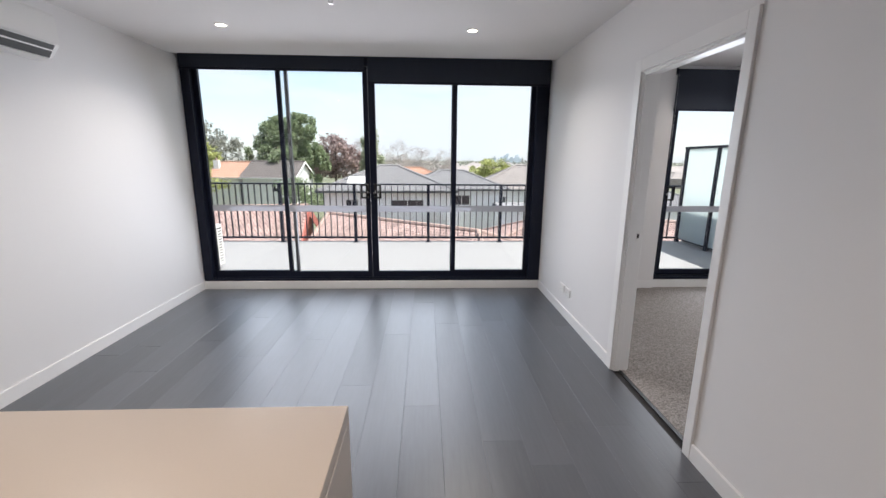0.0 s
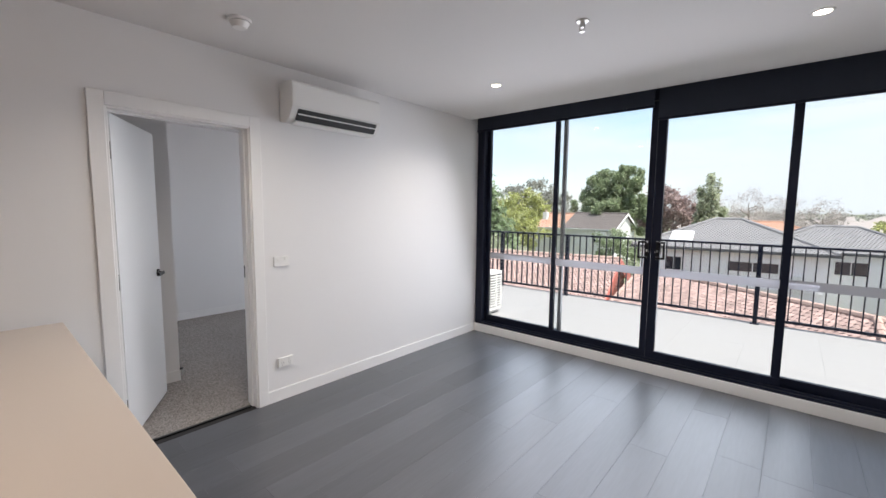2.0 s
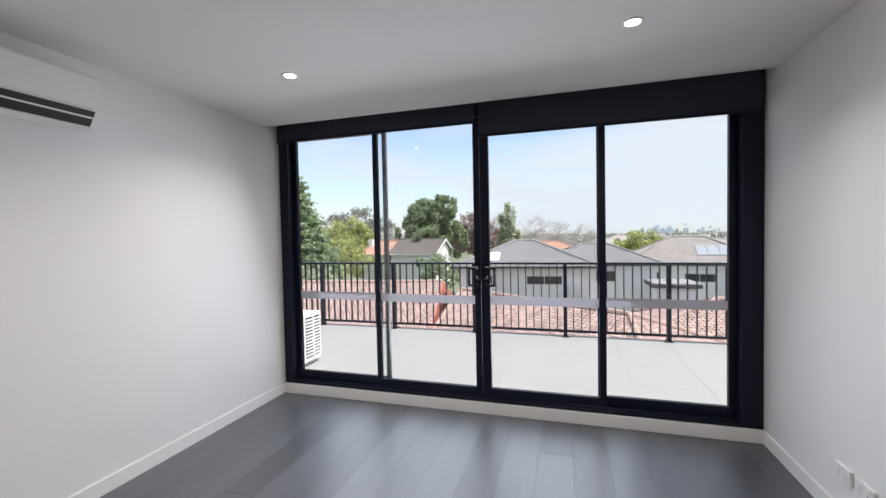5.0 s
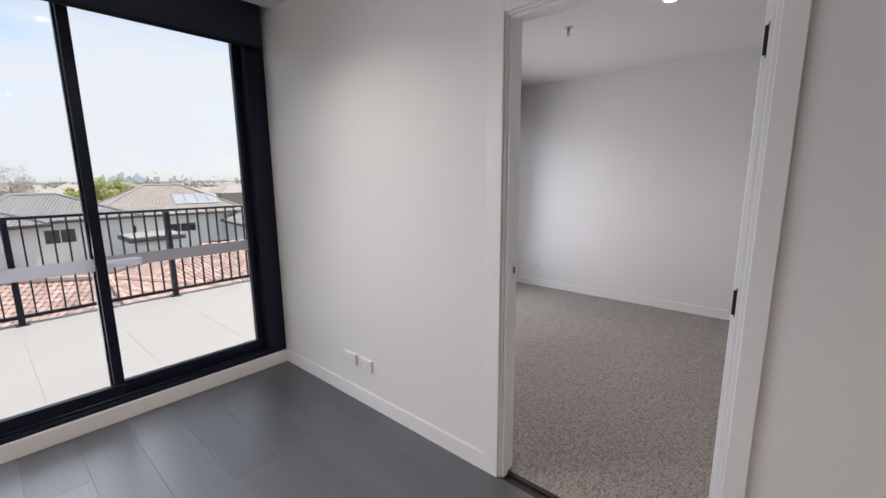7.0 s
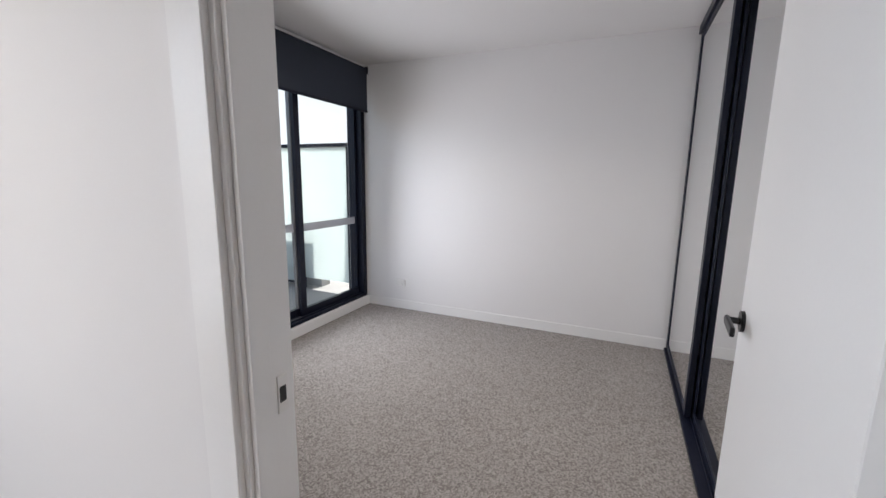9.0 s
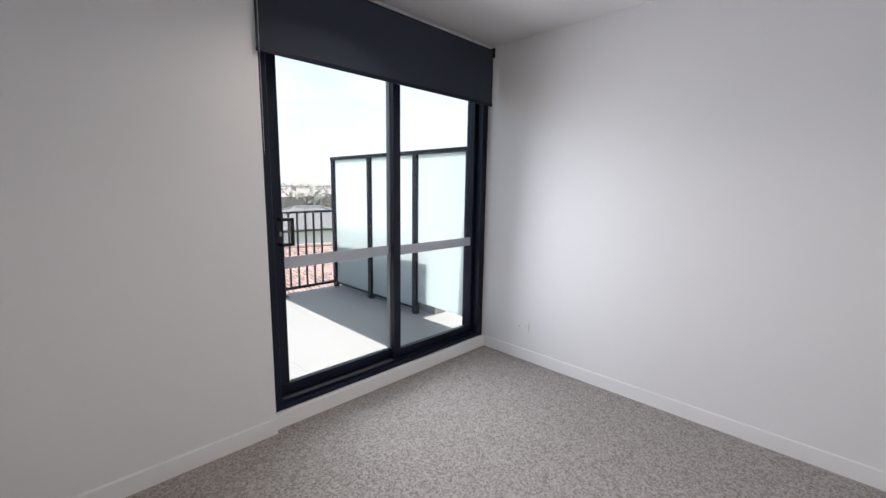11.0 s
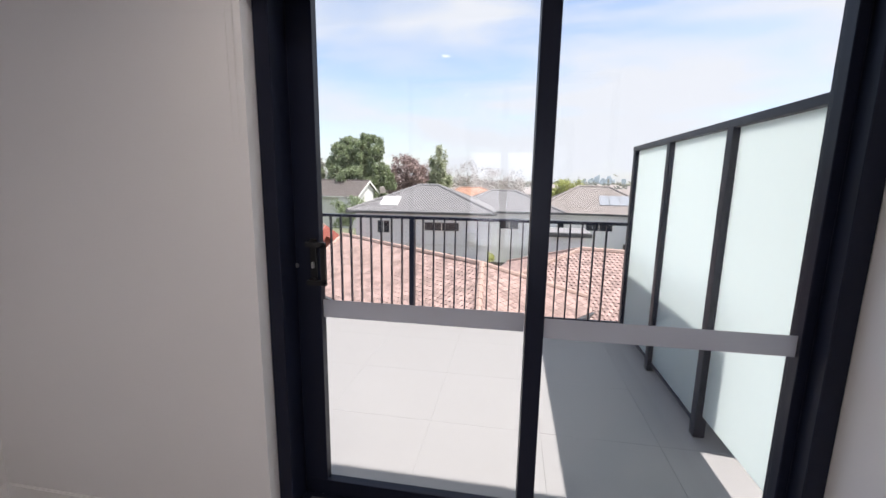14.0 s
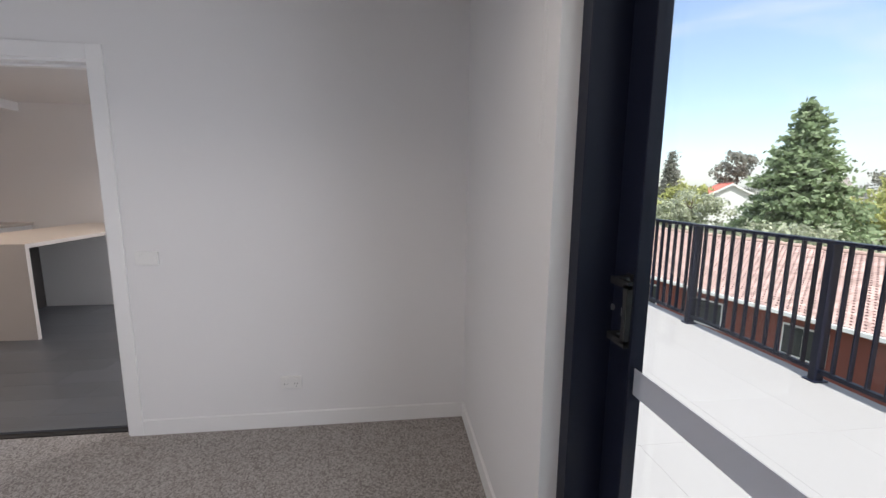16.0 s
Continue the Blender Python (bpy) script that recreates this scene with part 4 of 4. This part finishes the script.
def gable_house(end, degrees, length, half, ze, zp, label, wall_m, roof_m, trim_m, windows=(), cap_m=None, single=0, gable_m=None, barge=0.30):
    """A gable-roofed house: its ridge starts above the gable end and runs along u."""
    loc = Local(end[0], end[1], degrees)
    mid = loc(length / 2, 0, GZ)
    h = thing("house", tuple(mid), label, "house")
    wall_box(h, loc, 0.35, length - 0.4, -half + 0.5, half - 0.5, GZ, ze, wall_m)
    for a in (0.32, length - 0.4):
        k = (zp - ze) / half
        p = [loc(a, -half + 0.5, ze), loc(a, half - 0.5, ze), loc(a, 0, zp - 0.5 * k), loc(a + 0.1, -half + 0.5, ze), loc(a + 0.1, half - 0.5, ze), loc(a + 0.1, 0, zp - 0.5 * k)]
        raw_part("gable", [tuple(q) for q in p], [(0, 1, 2), (5, 4, 3), (0, 3, 4, 1), (1, 4, 5, 2), (2, 5, 3, 0)], gable_m or wall_m, h)
    slab_roof(h, [loc(0, -half, ze), loc(length, -half, ze), loc(length, 0, zp), loc(0, 0, zp)], roof_m)
    slab_roof(h, [loc(length, half, ze), loc(0, half, ze), loc(0, 0, zp), loc(length, 0, zp)], roof_m)
    rise = math.hypot(half, zp - ze)
    tile_slope(h, loc(length, -half, ze + 0.01), -loc.u, loc(0, 0, zp) - loc(0, -half, ze), length, 0, 0, rise, roof_m, single=single)
    tile_slope(h, loc(0, half, ze + 0.01), loc.u, loc(0, 0, zp) - loc(0, half, ze), length, 0, 0, rise, roof_m)
    caps(h, loc(0, 0, zp + 0.04), loc(length, 0, zp + 0.04), cap_m or roof_m)
    for s in (-1, 1):
        p, q = loc(-0.02, s * half, ze), loc(-0.02, 0, zp)
        d = Vector((0, 0, barge))
        o = loc.u * 0.06
        v = [p - d, q - d, q + Vector((0, 0, 0.06)), p + Vector((0, 0, 0.06))]
        raw_part("bargeboard", [tuple(c) for c in v] + [tuple(c - o) for c in v], [(0, 1, 2, 3), (7, 6, 5, 4), (0, 4, 5, 1), (1, 5, 6, 2), (2, 6, 7, 3), (3, 7, 4, 0)], trim_m, h, "painted bargeboard")
    for a, z0, z1, w in windows:
        house_window(h, loc, a, -half + 0.5, z0, z1, w)
    wall_box(h, loc, 0, length, -half - 0.12, -half, ze - 0.15, ze + 0.01, M_white, "gutter", "pale gutter")
    wall_box(h, loc, 0, length, half, half + 0.12, ze - 0.15, ze + 0.01, M_white, "gutter", "pale gutter")
    return h, loc


# red-roofed house under the balcony: a gabled wing and two hipped blocks
gable_house((-7.9, 26.9), 190.0, 17.0, 6.2, -3.45, -1.5, "terracotta tiled house wing with an orange-red gable", M_brick, M_terracotta, M_orange, cap_m=M_ridge, gable_m=M_orange, barge=0.62)
wing = Local(-7.9, 26.9, 10.0)
h_wing = [o for o in scene.objects if o.name.startswith("house")][0]
for a in (-3.2, -7.5, -11.5):
    house_window(h_wing, wing, a, -5.7, -5.3, -4.1, 1.5)
hip_house((0.41, 21.01), -37.3, 6.0, 4.2, -3.6, -1.9, (-8.6, 2.5), "weathered terracotta tiled hip roof house", M_brick, M_terracotta, cap_m=M_ridge, single=280)
hip_house((10.5, 23.2), -14.0, 8.6, 5.2, -3.9, -1.85, 3.6, "terracotta tiled hip roof house beside the yard", M_brick, M_terracotta, cap_m=M_ridge)

# grey two-storey house and its neighbours
gh, gl = hip_house((-3.6, 38.0), 4.0, 5.6, 5.0, -0.95, 0.95, 0.8, "pale two-storey house with a grey tiled hip roof", M_pale, M_greytile,
                   windows=((-2.9, -2.6, -1.7, 0.9), (1.6, -2.35, -1.75, 2.6), (-3.2, -5.4, -4.3, 1.0), (2.2, -5.6, -4.6, 2.4)))
hip_house((2.6, 44.0), 4.0, 5.2, 4.2, -1.25, 0.45, 1.2, "pale house with a grey tiled hip roof behind", M_pale, M_greytile, windows=((0.5, -2.8, -1.9, 1.6),))
p = [gl(-3.3, -4.1, -0.56), gl(-1.9, -4.1, -0.56), gl(-1.9, -2.6, 0.01), gl(-3.3, -2.6, 0.01)]
q = [v + Vector((0, 0, 0.09)) for v in p]
raw_part("skylight", [tuple(v) for v in p + q], [(3, 2, 1, 0), (4, 5, 6, 7), (0, 1, 5, 4), (1, 2, 6, 5), (2, 3, 7, 6), (3, 0, 4, 7)], M_white, gh, "pale roof skylight")
wall_box(gh, gl, 3.4, 4.2, -4.86, -4.52, -3.1, -2.4, M_white, "condenser", "white air conditioner box")
wall_box(gh, gl, -0.8, 2.4, -4.56, -4.52, GZ, -4.1, M_gutter, "garage_door", "dark garage door")
wall_box(gh, gl, -5.1, 5.1, -4.53, -4.515, -3.55, -3.4, M_white, "belt_course", "white trim board")
g2, l2 = hip_house((12.0, 49.0), -6.0, 6.4, 5.0, -1.55, 0.95, 1.5, "grey house with solar panels on its tiled roof", M_pale, M_browntile,
                   windows=((-3.5, -3.6, -2.4, 1.2), (0.4, -3.2, -2.5, 2.4), (3.6, -5.6, -4.4, 1.8)))
for k in range(4):
    a = 0.4 + k * 0.95
    p = [l2(a, -3.6, -0.78), l2(a + 0.9, -3.6, -0.78), l2(a + 0.9, -1.9, 0.07), l2(a, -1.9, 0.07)]
    q = [v + Vector((0, 0, 0.05)) for v in p]
    raw_part("solar_panel", [tuple(v) for v in p + q], [(0, 1, 2, 3), (7, 6, 5, 4), (0, 4, 5, 1), (1, 5, 6, 2), (2, 6, 7, 3), (3, 7, 4, 0)], M_solar, g2, "blue solar panel")
hip_house((20.5, 40.0), -6.0, 5.5, 4.5, -2.4, -0.7, 1.2, "low grey house with a tiled hip roof", M_pale, M_greytile, windows=((-2.4, -4.9, -3.8, 1.3), (1.4, -4.6, -3.9, 2.0)))

# white gabled house with a brown roof and an orange annexe
wh, wl = gable_house((-19.6, 67.7), 176.0, 8.8, 4.6, -1.35, 1.1, "white weatherboard house with a dark brown tiled gable roof", M_white, M_oldtile, M_white)
house_window(wh, Local(-19.6, 67.7, -4.0), -3.0, -4.1, -3.4, -2.2, 1.4)
wall_box(wh, wl, 1.4, 3.0, 4.15, 4.75, -2.9, -1.75, M_white, "bay_window", "white bay window")
gable_house((-28.3, 68.6), 176.0, 5.6, 4.8, -1.35, 0.95, "older house with a faded orange tiled roof", M_white, M_orangetile, M_white)
chim = thing("chimney", (-33.2, 66.9, GZ), "white rendered chimney on the old roof", "chimney")
part("stack", boxes((-33.6, -32.8, 66.6, 67.3, -6.3, 1.2), bevel=0.02), M_white, chim)
part("pot", tube(bmesh.new(), (-33.2, 66.95, 1.2), (-33.2, 66.95, 1.6), 0.18, 0.14, n=10), M_ridge, chim)
gable_house((-62.0, 64.0), 150.0, 12.0, 5.0, -0.2, 2.6, "red-roofed house among the trees", M_white, M_orange, M_white)
gable_house((-72.0, 82.0), 60.0, 12.0, 5.0, 0.2, 3.9, "grey gabled house in the distance", M_greytile, M_browntile, M_white)
hip_house((-2.5, 64.0), 10.0, 6.0, 5.0, -1.8, 0.35, 1.6, "house with an orange tiled hip roof", M_pale, M_orangetile)
hip_house((-45.0, 30.0), 20.0, 6.0, 4.5, -3.2, -1.2, 1.5, "low house with a faded grey roof behind the garden", M_white, M_greytile)

gar = thing("garage", (8.0, 37.5, GZ), "pale rendered flat-roofed garage with a dark fascia", "garage")
part("wall", boxes((6.6, 9.4, 36.0, 39.0, GZ, -2.80)), M_pale, gar)
part("fascia", boxes((6.3, 9.7, 35.7, 39.3, -2.80, -2.48), bevel=0.02), M_gutter, gar, "dark flat roof edge")
part("roof_sheet", boxes((6.36, 9.64, 35.76, 39.24, -2.478, -2.43), bevel=0.01), M_greytile, gar, "grey flat roof")

fence = thing("paling_fence", (5.0, 33.4, GZ), "weathered grey timber paling fence", "fence")
pal_me = mesh_of("paling", boxes((-0.07, 0.07, -0.01, 0.01, 0, 1.75), bevel=0.004), M_fence)
for k in range(90):
    piece("paling", pal_me, fence, (-2.0 + 0.15 * k, 33.4 + 0.02 * math.sin(k * 1.7), GZ))


# ---- trees ----
def quads(points, size, rng, squash=1.0):
    """Small leaves of random turn at the given places."""
    n = len(points)
    a = rng.normal(size=(n, 3))
    a[:, 2] *= squash
    a /= np.linalg.norm(a, axis=1)[:, None]
    b = rng.normal(size=(n, 3))
    b -= a * np.sum(a * b, axis=1)[:, None]
    b /= np.linalg.norm(b, axis=1)[:, None]
    s = size * rng.uniform(0.6, 1.4, (n, 1))
    v = np.stack([points - a * s, points - b * s * 0.55, points + a * s, points + b * s * 0.55], axis=1).reshape(-1, 3)
    return v, [(4 * i, 4 * i + 1, 4 * i + 2, 4 * i + 3) for i in range(n)]


def limbs(bm, base, top, r, rng, spread, count):
    base, top = Vector(base), Vector(top)
    prev = base
    for k in range(1, 5):
        p = base.lerp(top, k / 4) + Vector((rng.normal() * r * 0.5, rng.normal() * r * 0.5, 0))
        tube(bm, prev, p, r * (1.05 - 0.22 * (k - 1)), r * (1.05 - 0.22 * k), n=8)
        prev = p
    for k in range(count):
        s = base.lerp(top, rng.uniform(0.35, 0.95))
        a = rng.uniform(0, 2 * math.pi)
        e = s + Vector((math.cos(a) * spread, math.sin(a) * spread, rng.uniform(0.3, 0.9) * spread)) * rng.uniform(0.5, 1.0)
        tube(bm, s, e, r * 0.32, r * 0.10, n=6)


def tree(x, y, blobs, leaf_m, n, leaf, label, seed, trunk=0.25, inner=0.55, puffs=46, loose=0.14):
    """Trunk with limbs and a crown of many leaves gathered in uneven clumps; blobs: dx, dy, z, rx, rz."""
    rng = np.random.default_rng(seed)
    t = thing("tree", (x, y, GZ), label, "tree")
    top = max(b[2] + 0.3 * b[4] for b in blobs)
    bm = bmesh.new()
    limbs(bm, (x, y, GZ - 0.1), (x, y, top), trunk, rng, max(b[3] for b in blobs) * 0.7, 9)
    part("trunk", bm, M_bark, t)
    pts = []
    vol = np.array([b[3] ** 2 * b[4] for b in blobs]) ** 0.7
    for b, share in zip(blobs, vol / vol.sum()):
        clumps = max(14, int(puffs * share * len(blobs) ** 0.5))
        d = rng.normal(size=(clumps, 3))
        d /= np.linalg.norm(d, axis=1)[:, None]
        rad = rng.uniform(inner, 1.0, (clumps, 1))
        cc = d * rad * np.array([b[3], b[3], b[4]]) + np.array([x + b[0], y + b[1], b[2]])
        k = int(n * share)
        pick = rng.integers(0, clumps, k)
        sp = np.clip(rng.normal(size=(k, 3)), -1.7, 1.7) * np.array([b[3], b[3], b[4]]) * loose
        pts.append(cc[pick] + sp)
    v, f = quads(np.concatenate(pts), leaf, rng)
    raw_part("crown", v, f, leaf_m, t, "leafy crown with gaps")


def conifer(x, y, z0, z1, radius, leaf_m, label, seed, whorls=26, leaf=0.22):
    """A spire with drooping branches in whorls."""
    rng = np.random.default_rng(seed)
    t = thing("tree", (x, y, GZ), label, "tree")
    bm = bmesh.new()
    tube(bm, (x, y, GZ - 0.1), (x, y, z1 - 0.3), 0.34, 0.03, n=10)
    pts = []
    for w in range(whorls):
        s = w / (whorls - 1)
        z = z0 + (z1 - z0) * s
        r = radius * (1 - s) ** 0.85 + 0.15
        for k in range(int(7 + 9 * (1 - s))):
            a = rng.uniform(0, 2 * math.pi)
            ln = r * rng.uniform(0.65, 1.12)
            end = Vector((x + math.cos(a) * ln, y + math.sin(a) * ln, z - 0.12 * ln + rng.uniform(-0.25, 0.25)))
            if k % 3 == 0:
                tube(bm, (x, y, z + 0.1), end, 0.05, 0.012, n=5)
            m = int(12 + 60 * ln / radius)
            q = rng.uniform(0.25, 1.05, (m, 1))
            line = np.array([x, y, z + 0.1]) * (1 - q) + np.array(end) * q
            line[:, 2] += 0.35 * np.sin(q[:, 0] * 3) * 0.4
            pts.append(line + rng.normal(size=(m, 3)) * np.array([0.28, 0.28, 0.13]) * (0.5 + q))
    part("trunk", bm, M_bark, t)
    v, f = quads(np.concatenate(pts), leaf, rng, squash=0.5)
    raw_part("crown", v, f, leaf_m, t, "drooping needled branches")


conifer(-33.0, 45.2, -3.4, 9.7, 6.0, M_leaf_spruce, "tall dense spruce with drooping blue-green branches", 3, whorls=40, leaf=0.30)
tree(-23.9, 73.0, [(2.6, 0, 4.2, 3.3, 4.6), (-1.6, 0, 3.9, 3.3, 4.3), (-4.0, 0, 1.6, 3.0, 3.6), (4.2, 0, 0.8, 2.6, 3.6), (0, -1, 0.6, 4.6, 3.8), (0.5, 0.6, 3.8, 3.0, 4.0)], M_leaf_dark, 66000, 0.21,
     "large dense dark green cypress with a lobed crown", 5, 0.5, inner=0.78, puffs=110, loose=0.10)
tree(-21.4, 100.0, [(0, 0, 2.4, 4.6, 4.8), (-2.6, 0, 0.6, 3.4, 3.6), (2.8, 0, 0.8, 3.4, 3.6)], M_leaf_purple, 9000, 0.28, "purple-leaved plum tree behind the houses", 8, 0.35)
tree(-11.8, 87.0, [(0, 0, 3.6, 2.1, 4.6), (0.4, 0, 0.2, 2.6, 3.2)], M_leaf_light, 4600, 0.24, "slender light green tree in new leaf", 9, 0.22)
tree(-49.0, 88.0, [(0, 0, 2.0, 5.5, 4.2), (-4, 0, 0.2, 4.5, 3.2), (4.2, 0, 0.0, 4.0, 3.2)], M_leaf_lime, 11000, 0.32, "broad yellow-green tree in spring leaf", 10, 0.35)
tree(-60.0, 110.0, [(0, 0, 6.4, 7.0, 4.6), (-7, 0, 4.4, 6.0, 4.0), (6.5, 0, 4.0, 5.5, 4.0)], M_leaf_grey, 5200, 0.36, "tall grey-green gum tree with an open crown", 11, 0.5)
tree(-39.0, 108.0, [(0, 0, 5.4, 3.8, 3.8), (1.5, 0, 1.8, 4.4, 3.6)], M_leaf_grey, 3400, 0.32, "grey-green gum tree behind the white house", 12, 0.4)
tree(15.8, 100.0, [(0, 0, -0.6, 4.2, 2.6), (-3.2, 0, -1.8, 3.2, 2.2), (3.2, 0, -1.6, 3.2, 2.2)], M_leaf_lime, 4600, 0.26, "yellow-green tree among the roofs", 13, 0.3)
for k, (x, y, z, r) in enumerate(((-6.5, 96, 3.4, 4.2), (-1.5, 104, 2.4, 4.0), (3.5, 92, 1.0, 3.4), (-15.5, 104, 4.0, 3.6))):
    tree(x, y, [(0, 0, z - 1.5, r, 4.2), (1.2, 0, z - 3.4, r, 3.0)], M_leaf_twig, 7000, 0.10, "bare twiggy tree before its spring leaf", 20 + k, 0.26)
tree(1.35, 37.2, [(0, 0, -5.3, 0.9, 0.95), (0.4, 0.2, -5.6, 0.8, 0.7)], M_leaf_lime, 1500, 0.10, "small bright lime garden shrub", 30, 0.06)
tree(-34.5, 58.0, [(0, 0, -0.8, 3.6, 2.4), (3.0, 0, -2.2, 3.2, 2.2), (-3.2, 0, -1.6, 3.2, 2.4)], M_leaf_lime, 4200, 0.24, "yellow-green garden tree beside the spruce", 31, 0.25)
tree(-44.5, 42.5, [(0, 0, -0.6, 3.6, 2.4), (3.0, 0, -2.4, 3.0, 2.2), (-3.0, 0, -2.0, 3.2, 2.2)], M_leaf_light, 4600, 0.22, "light green garden tree behind the old roofs", 32, 0.25)
tree(-27.0, 40.0, [(0, 0, -3.4, 3.4, 2.1), (3.2, 0, -4.2, 2.6, 1.6), (-3.6, 0, -3.4, 3.0, 2.0)], M_leaf_light, 4200, 0.20, "dense green shrubbery at the foot of the spruce", 33, 0.2)
tree(-17.5, 54.0, [(0, 0, -3.0, 2.6, 1.9), (2.6, 0, -3.6, 2.2, 1.6)], M_leaf_dark, 2200, 0.20, "dark green garden tree before the white house", 34, 0.2)
tree(-58.0, 52.0, [(0, 0, -0.2, 4.0, 2.8), (-5, 3, 0.2, 4.0, 2.8)], M_leaf_lime, 3600, 0.28, "bright green street tree", 35, 0.25)
tree(-70.0, 72.0, [(0, 0, 6.4, 3.4, 2.6), (-2, 0, 4.6, 3.0, 2.2)], M_leaf_grey, 2000, 0.30, "tall thin gum tree in the distance", 36, 0.3)
conifer(-62.0, 52.0, 0.5, 7.4, 1.6, M_leaf_grey, "thin open pine in the distance", 37, whorls=12, leaf=0.20)

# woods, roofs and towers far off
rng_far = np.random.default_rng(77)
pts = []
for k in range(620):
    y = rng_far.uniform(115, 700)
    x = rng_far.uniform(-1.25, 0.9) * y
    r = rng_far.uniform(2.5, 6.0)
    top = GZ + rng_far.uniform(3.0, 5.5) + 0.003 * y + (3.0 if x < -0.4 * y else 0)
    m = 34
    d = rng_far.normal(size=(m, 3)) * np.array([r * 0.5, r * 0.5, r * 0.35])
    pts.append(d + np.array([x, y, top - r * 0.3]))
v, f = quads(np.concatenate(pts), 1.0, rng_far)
tagged(new("far_trees", raw_mesh("far_trees", v.tolist(), f, M_leaf_far)), "tree canopy spreading to the horizon, distance haze put into its colour", "trees", kind="stuff")
verts, faces = [], []
for k in range(150):
    y = rng_far.uniform(110, 420)
    x = rng_far.uniform(-0.9, 0.8) * y
    w, d, z = rng_far.uniform(5, 9), rng_far.uniform(4, 6), GZ + rng_far.uniform(4.8, 6.6)
    i = len(verts)
    verts += [(x - w, y - d, GZ), (x + w, y - d, GZ), (x + w, y + d, GZ), (x - w, y + d, GZ), (x - w, y - d, z - 1.9), (x + w, y - d, z - 1.9), (x + w, y + d, z - 1.9), (x - w, y + d, z - 1.9), (x - w * 0.4, y, z), (x + w * 0.4, y, z)]
    faces += [tuple(i + q for q in c) for c in ((0, 1, 5, 4), (1, 2, 6, 5), (2, 3, 7, 6), (3, 0, 4, 7), (4, 5, 9, 8), (5, 6, 9), (6, 7, 8, 9), (7, 4, 8))]
tagged(new("far_houses", raw_mesh("far_houses", verts, faces, M_browntile)), "brown and grey roofs of far suburban houses", "houses", kind="stuff")
tower_rng = random.Random(5)
bm = bmesh.new()
for k in range(34):
    x = 330 + tower_rng.gauss(0, 60)
    h = tower_rng.uniform(10, 28) * (1.4 if abs(x - 330) < 40 else 0.8)
    w = tower_rng.uniform(5, 11)
    r = bmesh.ops.create_cube(bm, size=1.0)
    for q in r["verts"]:
        q.co = Vector((x + q.co.x * w, 1560 + tower_rng.uniform(-1, 1) + q.co.y * w, GZ + (q.co.z + 0.5) * h))
solid("city_skyline", bm, M_city, "city towers on the horizon, coloured near the sky to imitate haze", "skyline", "structure")

# ---- floor planks and balcony pavers, piece by piece ----
PW = 0.225
rng = random.Random(7)
x = -2.795
while x < XR - 0.02:
    w = min(PW, XR - 0.004 - x)
    y = -3.2 - rng.uniform(0, 1.8)
    while y < YW - 0.02:
        ln = rng.choice((1.2, 1.6, 1.9, 2.2))
        y0, y1 = max(y, -3.19), min(y + ln, YW - 0.016)
        if y1 - y0 > 0.06:
            bm = boxes((0, w - 0.0005, 0, y1 - y0 - 0.0005, -0.012, 0.0))
            bmesh.ops.bevel(bm, geom=[e for e in bm.edges if all(v.co.z > -0.001 for v in e.verts)], offset=0.0007, segments=1, affect="EDGES")
            ob = new("plank", mesh_of("plank", bm, M_plank))
            ob.parent = floor
            ob.matrix_basis = Matrix.Translation((x, y0, rng.uniform(-0.0003, 0.0)))
        y += ln
    x += PW
paver_me = mesh_of("paver", boxes((0, 0.6442, 0, 0.6262, -0.006, 0.0), bevel=0.0007), M_paver)
for i in range(19):
    for j in range(4):
        ob = new("paver", paver_me)
        ob.parent = bal
        ob.matrix_basis = Matrix.Translation((4.355 - 0.645 * i, 4.953 + 0.627 * j, DZ))
